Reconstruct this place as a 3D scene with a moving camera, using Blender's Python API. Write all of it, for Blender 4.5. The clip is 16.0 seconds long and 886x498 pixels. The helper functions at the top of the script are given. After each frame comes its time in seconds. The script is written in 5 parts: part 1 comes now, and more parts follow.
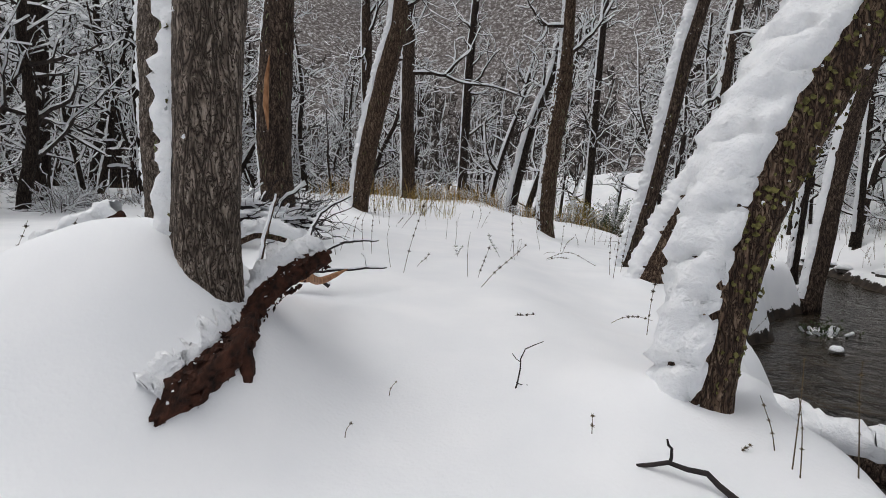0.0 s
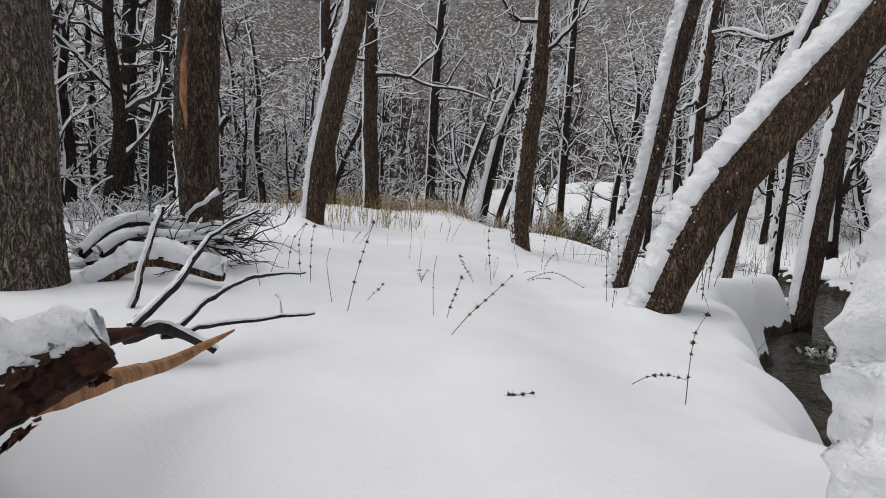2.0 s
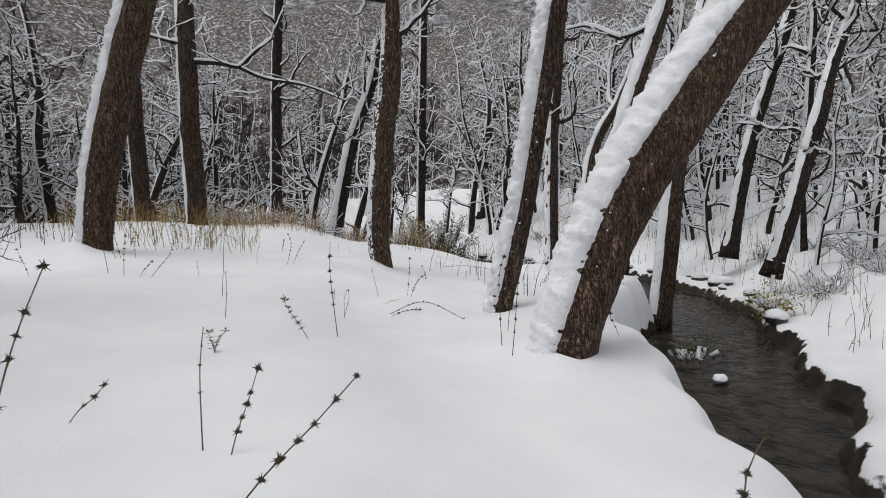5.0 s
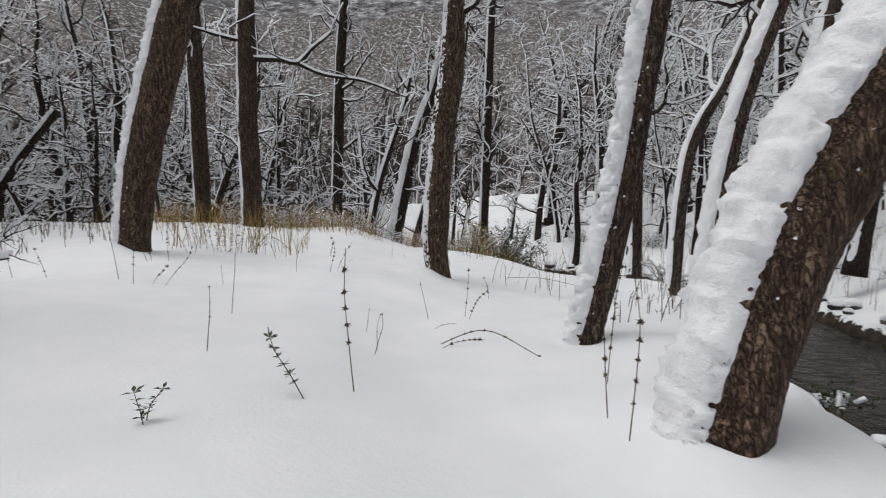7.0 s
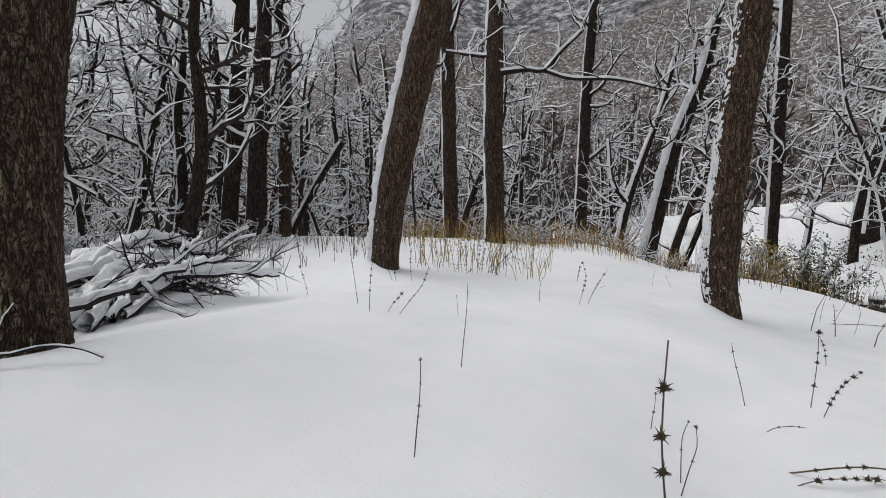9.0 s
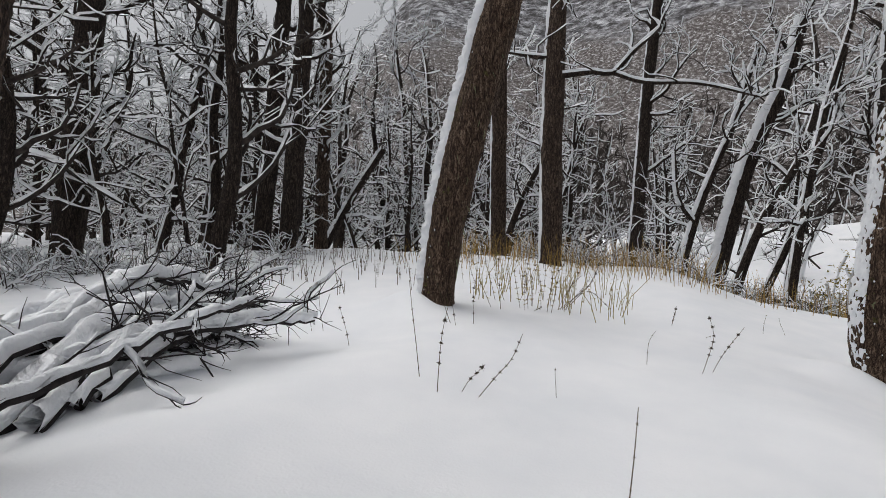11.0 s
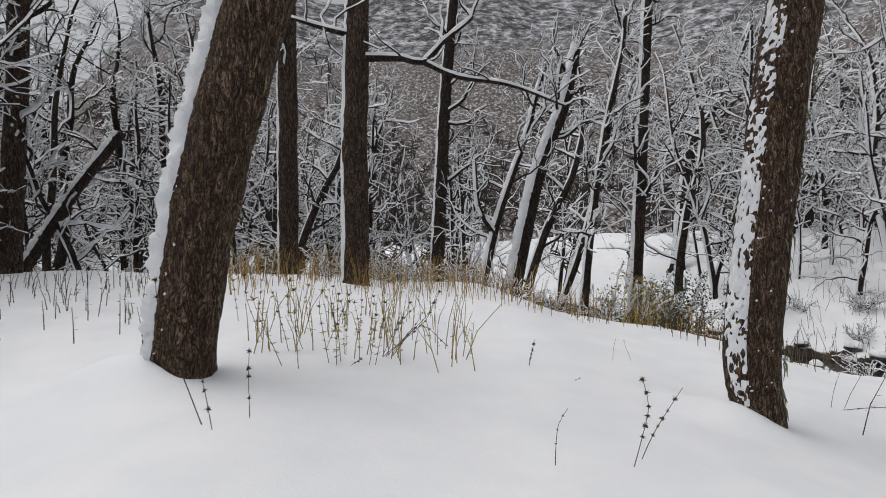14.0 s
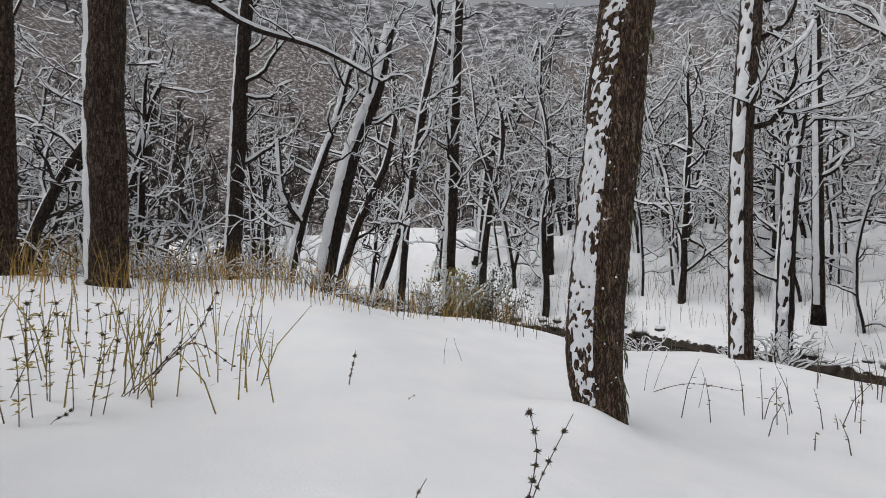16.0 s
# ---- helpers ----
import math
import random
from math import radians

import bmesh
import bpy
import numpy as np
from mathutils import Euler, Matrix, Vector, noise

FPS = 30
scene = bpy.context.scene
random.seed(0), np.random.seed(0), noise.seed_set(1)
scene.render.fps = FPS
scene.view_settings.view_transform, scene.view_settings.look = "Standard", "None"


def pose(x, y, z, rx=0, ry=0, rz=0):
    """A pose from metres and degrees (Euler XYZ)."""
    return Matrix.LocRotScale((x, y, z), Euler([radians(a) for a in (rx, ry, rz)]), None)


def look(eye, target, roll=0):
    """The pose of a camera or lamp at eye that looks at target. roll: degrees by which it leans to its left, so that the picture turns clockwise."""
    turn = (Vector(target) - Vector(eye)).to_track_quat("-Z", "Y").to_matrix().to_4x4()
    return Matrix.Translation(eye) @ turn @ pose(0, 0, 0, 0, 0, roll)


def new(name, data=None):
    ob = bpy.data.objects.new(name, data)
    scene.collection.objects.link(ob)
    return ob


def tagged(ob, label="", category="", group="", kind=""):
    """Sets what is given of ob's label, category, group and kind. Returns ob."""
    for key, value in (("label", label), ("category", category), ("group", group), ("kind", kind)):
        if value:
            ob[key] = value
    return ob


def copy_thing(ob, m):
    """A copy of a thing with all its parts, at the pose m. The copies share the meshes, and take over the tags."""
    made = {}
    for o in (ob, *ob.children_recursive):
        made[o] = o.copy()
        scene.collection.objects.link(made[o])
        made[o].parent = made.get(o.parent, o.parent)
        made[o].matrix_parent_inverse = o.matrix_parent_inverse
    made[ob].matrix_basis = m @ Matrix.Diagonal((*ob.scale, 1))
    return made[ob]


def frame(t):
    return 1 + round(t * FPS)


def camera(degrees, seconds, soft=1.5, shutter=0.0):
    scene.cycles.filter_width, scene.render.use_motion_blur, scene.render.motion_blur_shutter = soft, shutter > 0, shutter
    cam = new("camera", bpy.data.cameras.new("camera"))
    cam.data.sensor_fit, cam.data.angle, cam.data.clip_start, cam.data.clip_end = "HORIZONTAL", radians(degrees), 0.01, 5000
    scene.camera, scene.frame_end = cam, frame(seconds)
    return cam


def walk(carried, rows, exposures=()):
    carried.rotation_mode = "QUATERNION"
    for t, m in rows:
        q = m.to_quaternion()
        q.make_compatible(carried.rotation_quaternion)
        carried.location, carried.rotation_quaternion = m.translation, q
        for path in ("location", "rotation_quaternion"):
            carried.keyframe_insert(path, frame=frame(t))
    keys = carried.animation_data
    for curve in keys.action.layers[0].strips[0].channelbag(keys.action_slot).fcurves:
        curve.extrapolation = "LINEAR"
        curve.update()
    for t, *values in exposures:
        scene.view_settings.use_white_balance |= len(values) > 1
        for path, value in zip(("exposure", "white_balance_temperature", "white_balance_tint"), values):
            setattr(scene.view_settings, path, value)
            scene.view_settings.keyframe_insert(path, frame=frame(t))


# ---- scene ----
cam = camera(85.3, 16.0, 0.7, 0.12)
PATH = [
    (0, (0.136, -0.039, 1.318), (0.143, 1.945, 1.062), 1.4),
    (0.5, (0.105, 0.313, 1.299), (0.176, 2.301, 1.093), 1.7),
    (1, (0.141, 0.665, 1.333), (0.267, 2.65, 1.132), 1.6),
    (1.5, (0.175, 1.017, 1.314), (0.317, 3.0, 1.099), 1.4),
    (2, (0.245, 1.352, 1.321), (0.378, 3.336, 1.106), 1.3),
    (2.5, (0.307, 1.638, 1.361), (0.474, 3.622, 1.167), 1.3),
    (3, (0.31, 1.955, 1.381), (0.641, 3.925, 1.284), 0.9),
    (3.5, (0.358, 2.295, 1.361), (0.83, 4.236, 1.25), 1.0),
    (4, (0.45, 2.611, 1.371), (0.999, 4.528, 1.215), -0.0),
    (6.5, (1.128, 4.329, 1.187), (1.936, 6.152, 1.031), 1.0),
    (7, (1.170, 4.656, 1.217), (1.611, 6.602, 1.071), 0.2),
    (7.5, (1.117, 5.015, 1.267), (1.114, 7.011, 1.129), 0.0),
    (8, (1.114, 5.356, 1.315), (0.724, 7.314, 1.198), -0.4),
    (8.5, (1.066, 5.701, 1.321), (0.552, 7.631, 1.229), 0.0),
    (9, (0.999, 6.060, 1.309), (0.478, 7.989, 1.214), 0.1),
    (9.5, (0.866, 6.390, 1.362), (0.218, 8.280, 1.280), 1.5),
    (12, (-0.337, 8.064, 1.692), (-0.959, 9.964, 1.633), 1.8),
    (12.5, (-0.452, 8.5, 1.651), (-0.779, 10.473, 1.621), 1.8),
    (13, (-0.521, 8.936, 1.629), (-0.618, 10.934, 1.6), 0.8),
    (13.5, (-0.518, 9.387, 1.644), (-0.472, 11.386, 1.612), 0.7),
    (14, (-0.491, 9.836, 1.648), (-0.293, 11.826, 1.646), 0.9),
    (14.5, (-0.458, 10.193, 1.627), (-0.074, 12.155, 1.672), 0.7),
    (15, (-0.372, 10.503, 1.61), (0.143, 12.436, 1.629), 0.6),
    (15.5, (-0.273, 10.821, 1.57), (0.474, 12.676, 1.582), 1.0),
    (16, (-0.202, 11.158, 1.535), (0.739, 12.922, 1.526), 0.7),
]
walk(cam, [(t, look(eye, target, roll)) for t, eye, target, roll in PATH])

SKY, SUN = 0.105, 0.5


# ---- light ----
world = bpy.data.worlds.new("overcast_sky")
scene.world = world
world.use_nodes = True
wn, wl = world.node_tree.nodes, world.node_tree.links
sky = wn.new("ShaderNodeTexSky")
sky.sky_type, sky.sun_disc = "NISHITA", False
sky.sun_elevation, sky.sun_rotation = radians(68), radians(-80)
sky.air_density, sky.dust_density, sky.ozone_density = 1.0, 6.0, 1.0
grey = wn.new("ShaderNodeHueSaturation")
grey.inputs["Saturation"].default_value = 0.22
wl.new(sky.outputs[0], grey.inputs["Color"])
wl.new(grey.outputs[0], wn["Background"].inputs["Color"])
wn["Background"].inputs["Strength"].default_value = SKY
sun = new("sun", bpy.data.lights.new("sun", "SUN"))
sun.data.energy, sun.data.angle, sun.data.color = SUN, radians(60), (1.0, 0.98, 0.95)
sun.matrix_world = look((0, 0, 30), (3.69, 0.65, 20.73))


# ---- materials ----
def node_material(name):
    m = bpy.data.materials.new(name)
    m.use_nodes = True
    return m, m.node_tree.nodes, m.node_tree.links, m.node_tree.nodes["Principled BSDF"]


def ramp(n, stops):
    r = n.new("ShaderNodeValToRGB")
    while len(r.color_ramp.elements) < len(stops):
        r.color_ramp.elements.new(0.5)
    for e, (p, c) in zip(r.color_ramp.elements, stops):
        e.position, e.color = p, (*c, 1)
    return r


def scaled_coords(n, l, scale, kind="Object"):
    c, m = n.new("ShaderNodeTexCoord"), n.new("ShaderNodeMapping")
    m.inputs["Scale"].default_value = scale
    l.new(c.outputs[kind], m.inputs["Vector"])
    return m.outputs["Vector"]


def snow_material(name, fine, lumps, strength):
    m, n, l, b = node_material(name)
    v = scaled_coords(n, l, (1, 1, 1))
    big, small = n.new("ShaderNodeTexNoise"), n.new("ShaderNodeTexNoise")
    big.inputs["Scale"].default_value, big.inputs["Detail"].default_value = lumps, 4
    small.inputs["Scale"].default_value, small.inputs["Detail"].default_value = fine, 6
    l.new(v, big.inputs["Vector"]), l.new(v, small.inputs["Vector"])
    r = ramp(n, ((0.3, (0.80, 0.82, 0.85)), (0.7, (0.88, 0.89, 0.91))))
    l.new(big.outputs["Fac"], r.inputs["Fac"]), l.new(r.outputs[0], b.inputs["Base Color"])
    b.inputs["Roughness"].default_value = 0.65
    b.inputs["Specular IOR Level"].default_value = 0.25
    p, q = n.new("ShaderNodeBump"), n.new("ShaderNodeBump")
    p.inputs["Strength"].default_value, p.inputs["Distance"].default_value = strength, 0.08
    q.inputs["Strength"].default_value, q.inputs["Distance"].default_value = strength, 0.015
    l.new(big.outputs["Fac"], p.inputs["Height"]), l.new(small.outputs["Fac"], q.inputs["Height"])
    l.new(p.outputs[0], q.inputs["Normal"]), l.new(q.outputs[0], b.inputs["Normal"])
    return m


def bark_material(name, dark, mid, light, scale, moss=0.0, depth=0.03):
    """Furrowed bark: long dark fissures that branch and meet, paler ridges between them, moss in patches."""
    m, n, l, b = node_material(name)

    def field(kind, size, detail, stretch, rough=0.6):
        t = n.new("ShaderNodeTexNoise")
        t.inputs["Scale"].default_value, t.inputs["Detail"].default_value, t.inputs["Roughness"].default_value = size, detail, rough
        t.inputs["Distortion"].default_value = kind
        l.new(scaled_coords(n, l, (1, 1, stretch)), t.inputs["Vector"])
        return t.outputs["Fac"]

    def maths(op, a, c):
        k = n.new("ShaderNodeMath")
        k.operation = op
        for s, v in zip(k.inputs, (a, c)):
            if isinstance(v, float):
                s.default_value = v
            else:
                l.new(v, s)
        return k.outputs[0]

    first = maths("ABSOLUTE", maths("SUBTRACT", field(0.6, scale * 0.8, 2.0, 0.22), 0.5), 0.0)
    second = maths("ABSOLUTE", maths("SUBTRACT", field(0.9, scale * 1.5, 2.0, 0.38), 0.5), 0.0)
    ridge = maths("MINIMUM", maths("MULTIPLY", maths("MINIMUM", first, maths("MULTIPLY", second, 1.5)), 9.0), 1.0)
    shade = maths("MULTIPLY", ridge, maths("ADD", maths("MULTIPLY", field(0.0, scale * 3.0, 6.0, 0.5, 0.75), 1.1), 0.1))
    broad = maths("ADD", maths("MULTIPLY", field(0.0, 2.3, 4.0, 0.35), 0.9), 0.5)
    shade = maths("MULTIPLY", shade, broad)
    r = ramp(n, ((0.0, dark), (0.22, tuple(0.5 * a + 0.5 * c for a, c in zip(mid, dark))), (0.5, mid), (0.9, light)))
    l.new(shade, r.inputs["Fac"])
    out = r.outputs[0]
    if moss:
        tint = ramp(n, ((0.35, (0.045, 0.04, 0.012)), (0.55, (0.12, 0.105, 0.032)), (0.7, (0.24, 0.235, 0.10))))
        l.new(field(0.0, 30.0, 3.0, 1.0), tint.inputs["Fac"])
        mask = n.new("ShaderNodeMapRange")
        mask.inputs["From Min"].default_value, mask.inputs["From Max"].default_value = 0.70 - moss * 0.25, 0.76 - moss * 0.25
        l.new(field(0.3, 3.4, 8.0, 0.55, 0.72), mask.inputs["Value"])
        mix = n.new("ShaderNodeMix")
        mix.data_type = "RGBA"
        l.new(mask.outputs[0], mix.inputs["Factor"]), l.new(out, mix.inputs["A"]), l.new(tint.outputs[0], mix.inputs["B"])
        out = mix.outputs["Result"]
    l.new(out, b.inputs["Base Color"])
    b.inputs["Roughness"].default_value, b.inputs["Specular IOR Level"].default_value = 0.9, 0.2
    p = n.new("ShaderNodeBump")
    p.inputs["Strength"].default_value, p.inputs["Distance"].default_value = 1.0, depth
    l.new(maths("ADD", ridge, maths("MULTIPLY", shade, 0.5)), p.inputs["Height"]), l.new(p.outputs[0], b.inputs["Normal"])
    return m


def plain_material(name, low, high, scale=12.0, rough=0.8, bump=0.3, spec=0.3, stretch=(1, 1, 1)):
    m, n, l, b = node_material(name)
    t = n.new("ShaderNodeTexNoise")
    t.inputs["Scale"].default_value, t.inputs["Detail"].default_value = scale, 6
    l.new(scaled_coords(n, l, stretch), t.inputs["Vector"])
    r = ramp(n, ((0.3, low), (0.7, high)))
    l.new(t.outputs["Fac"], r.inputs["Fac"]), l.new(r.outputs[0], b.inputs["Base Color"])
    b.inputs["Roughness"].default_value, b.inputs["Specular IOR Level"].default_value = rough, spec
    p = n.new("ShaderNodeBump")
    p.inputs["Strength"].default_value, p.inputs["Distance"].default_value = bump, 0.02
    l.new(t.outputs["Fac"], p.inputs["Height"]), l.new(p.outputs[0], b.inputs["Normal"])
    return m


SNOW = snow_material("fallen_snow", 55.0, 1.3, 0.25)


def add_bank_earth(m):
    """Bare wet earth on the brook's steep banks, below a ragged snow edge."""
    n, l, b = m.node_tree.nodes, m.node_tree.links, m.node_tree.nodes["Principled BSDF"]
    white = b.inputs["Base Color"].links[0].from_socket
    place, split, edge = n.new("ShaderNodeTexCoord"), n.new("ShaderNodeSeparateXYZ"), n.new("ShaderNodeTexNoise")
    edge.inputs["Scale"].default_value, edge.inputs["Detail"].default_value = 4.0, 7
    l.new(place.outputs["Object"], split.inputs[0]), l.new(place.outputs["Object"], edge.inputs["Vector"])
    high, mask, mix = n.new("ShaderNodeMath"), n.new("ShaderNodeMapRange"), n.new("ShaderNodeMix")
    high.operation = "MULTIPLY_ADD"
    high.inputs[1].default_value = 0.5
    l.new(edge.outputs["Fac"], high.inputs[0]), l.new(split.outputs["Z"], high.inputs[2])
    mask.inputs["From Min"].default_value, mask.inputs["From Max"].default_value = -1.37, -1.33
    l.new(high.outputs[0], mask.inputs["Value"])
    soil = ramp(n, ((0.35, (0.010, 0.007, 0.005)), (0.65, (0.05, 0.036, 0.026))))
    l.new(edge.outputs["Fac"], soil.inputs["Fac"])
    mix.data_type = "RGBA"
    l.new(mask.outputs[0], mix.inputs["Factor"]), l.new(soil.outputs[0], mix.inputs["A"]), l.new(white, mix.inputs["B"])
    l.new(mix.outputs["Result"], b.inputs["Base Color"])


add_bank_earth(SNOW)
CLING = snow_material("clinging_snow", 60.0, 9.0, 0.6)
BARK_GREY = bark_material("furrowed_grey_bark", (0.030, 0.022, 0.018), (0.30, 0.238, 0.195), (0.56, 0.49, 0.43), 30.0, 0.0)
BARK_MOSS = bark_material("mossy_brown_bark", (0.020, 0.011, 0.008), (0.185, 0.120, 0.082), (0.40, 0.295, 0.21), 24.0, 0.38)
BARK_DARK = bark_material("dark_wet_bark", (0.016, 0.010, 0.008), (0.14, 0.096, 0.072), (0.32, 0.24, 0.18), 22.0, 0.25)
BARK_FAR = bark_material("brown_grey_bark", (0.013, 0.009, 0.008), (0.072, 0.052, 0.041), (0.18, 0.14, 0.112), 20.0, 0.15)
TWIG = plain_material("twig_bark", (0.014, 0.010, 0.009), (0.050, 0.038, 0.032), 9.0)
DEADWOOD = plain_material("rotten_red_wood", (0.008, 0.004, 0.003), (0.07, 0.026, 0.015), 34.0, 0.85, 1.0, 0.25, (1.0, 0.45, 0.6))
SPLINTER = plain_material("split_orange_wood", (0.16, 0.065, 0.025), (0.42, 0.22, 0.11), 30.0, 0.75, 0.5, 0.3, (1, 1, 0.2))
BLACKTWIG = plain_material("black_dead_twig", (0.010, 0.008, 0.009), (0.035, 0.028, 0.027), 20.0)
STALK = plain_material("dry_stalk", (0.05, 0.036, 0.022), (0.16, 0.12, 0.07), 20.0)
BURR = plain_material("dry_burr", (0.018, 0.013, 0.008), (0.075, 0.055, 0.03), 60.0)
TAN = plain_material("tan_dry_grass", (0.30, 0.17, 0.04), (0.58, 0.39, 0.13), 15.0)
LEAF = plain_material("dark_evergreen_leaf", (0.014, 0.024, 0.010), (0.06, 0.085, 0.03), 30.0, 0.5)
YELLOWLEAF = plain_material("yellowed_leaf", (0.16, 0.12, 0.025), (0.42, 0.33, 0.09), 20.0, 0.7)
MOSS = plain_material("yellow_green_moss", (0.03, 0.026, 0.007), (0.24, 0.22, 0.075), 35.0, 0.9)
LICHEN = plain_material("pale_hanging_lichen", (0.10, 0.11, 0.05), (0.30, 0.30, 0.17), 40.0)
STONE = plain_material("wet_dark_stone", (0.012, 0.010, 0.009), (0.06, 0.05, 0.042), 14.0, 0.35, 0.6, 0.5)


def water_material():
    m, n, l, b = node_material("brook_water")
    t = n.new("ShaderNodeTexNoise")
    t.inputs["Scale"].default_value, t.inputs["Detail"].default_value = 3.5, 5
    l.new(scaled_coords(n, l, (1.0, 1.0, 1.0)), t.inputs["Vector"])
    r = ramp(n, ((0.35, (0.008, 0.007, 0.006)), (0.65, (0.050, 0.040, 0.029))))
    l.new(t.outputs["Fac"], r.inputs["Fac"]), l.new(r.outputs[0], b.inputs["Base Color"])
    b.inputs["Roughness"].default_value, b.inputs["IOR"].default_value = 0.16, 1.33
    b.inputs["Specular IOR Level"].default_value = 0.32
    p = n.new("ShaderNodeBump")
    p.inputs["Strength"].default_value, p.inputs["Distance"].default_value = 0.6, 0.12
    l.new(t.outputs["Fac"], p.inputs["Height"]), l.new(p.outputs[0], b.inputs["Normal"])
    return m


WATER = water_material()


def mountain_material():
    """A far slope of bare woods with snow between the trees; above the tree line, rock bands and snow."""
    m, n, l, b = node_material("snowy_wooded_slope")

    def field(size, detail, stretch, rough):
        t = n.new("ShaderNodeTexNoise")
        t.inputs["Scale"].default_value, t.inputs["Detail"].default_value, t.inputs["Roughness"].default_value = size, detail, rough
        l.new(scaled_coords(n, l, (1, 1, stretch)), t.inputs["Vector"])
        return t.outputs["Fac"]

    woods = ramp(n, ((0.38, (0.040, 0.032, 0.029)), (0.50, (0.125, 0.108, 0.102)), (0.555, (0.30, 0.285, 0.28)), (0.62, (0.72, 0.73, 0.76))))
    rocks = ramp(n, ((0.44, (0.04, 0.037, 0.038)), (0.52, (0.22, 0.22, 0.235)), (0.62, (0.62, 0.63, 0.66))))
    l.new(field(0.75, 9, 0.4, 0.8), woods.inputs["Fac"])
    l.new(field(0.16, 10, 1.4, 0.78), rocks.inputs["Fac"])
    place, split = n.new("ShaderNodeTexCoord"), n.new("ShaderNodeSeparateXYZ")
    l.new(place.outputs["Object"], split.inputs[0])
    wave = n.new("ShaderNodeMath")
    wave.operation = "MULTIPLY_ADD"
    wave.inputs[1].default_value = 110.0
    l.new(field(0.022, 7, 1.0, 0.65), wave.inputs[0]), l.new(split.outputs["Z"], wave.inputs[2])
    mask = n.new("ShaderNodeMapRange")
    mask.inputs["From Min"].default_value, mask.inputs["From Max"].default_value = 150.0, 168.0
    l.new(wave.outputs[0], mask.inputs["Value"])
    mix = n.new("ShaderNodeMix")
    mix.data_type = "RGBA"
    l.new(mask.outputs[0], mix.inputs["Factor"]), l.new(woods.outputs[0], mix.inputs["A"]), l.new(rocks.outputs[0], mix.inputs["B"])
    l.new(mix.outputs["Result"], b.inputs["Base Color"])
    b.inputs["Roughness"].default_value = 0.95
    return m


MOUNTAIN = mountain_material()


# ---- mesh helpers ----
def mesh_object(name, verts, faces, material, parent=None, label="", flat=False):
    me = bpy.data.meshes.new(name)
    me.from_pydata(np.asarray(verts, float).tolist(), [], [list(f) for f in faces] if isinstance(faces, list) else faces.tolist())
    if not flat:
        me.shade_smooth()
    me.materials.append(material)
    ob = new(name, me)
    if parent:
        ob.parent = parent
    if label:
        tagged(ob, label)
    return ob


def part(name, geo, material, parent, label="", stuff=False, flat=False):
    ob = mesh_object(name, geo[0], geo[1], material, parent, label, flat)
    return tagged(ob, kind="stuff") if stuff else ob


def thing(name, place, label, category, group="", kind=""):
    ob = new(name)
    ob.location = place
    ob.empty_display_size = 0.1
    return tagged(ob, label, category, group, kind)


def join(geos):
    geos = [g for g in geos if len(g[0])]
    starts = np.cumsum([0] + [len(g[0]) for g in geos])
    return np.vstack([g[0] for g in geos]), np.vstack([np.asarray(g[1]) + k for g, k in zip(geos, starts)])


def moved(geo, offset):
    return np.asarray(geo[0]) + np.asarray(offset), geo[1]


def frames_along(pts):
    pts = np.asarray(pts, float)
    tan = np.gradient(pts, axis=0)
    tan /= np.linalg.norm(tan, axis=1)[:, None] + 1e-9
    u = np.array((1.0, 0, 0)) if abs(tan[0][0]) < 0.8 else np.array((0, 1.0, 0))
    us, vs = [], []
    for t in tan:
        u = u - t * (u @ t)
        u = u / (np.linalg.norm(u) + 1e-9)
        us.append(u)
        vs.append(np.cross(t, u))
    return pts, tan, np.array(us), np.array(vs)


def quad_grid(rows, cols, wrap=False):
    i, j = np.meshgrid(np.arange(rows - 1), np.arange(cols if wrap else cols - 1), indexing="ij")
    k = (j + 1) % cols
    return np.stack([i * cols + j, i * cols + k, (i + 1) * cols + k, (i + 1) * cols + j], -1).reshape(-1, 4)


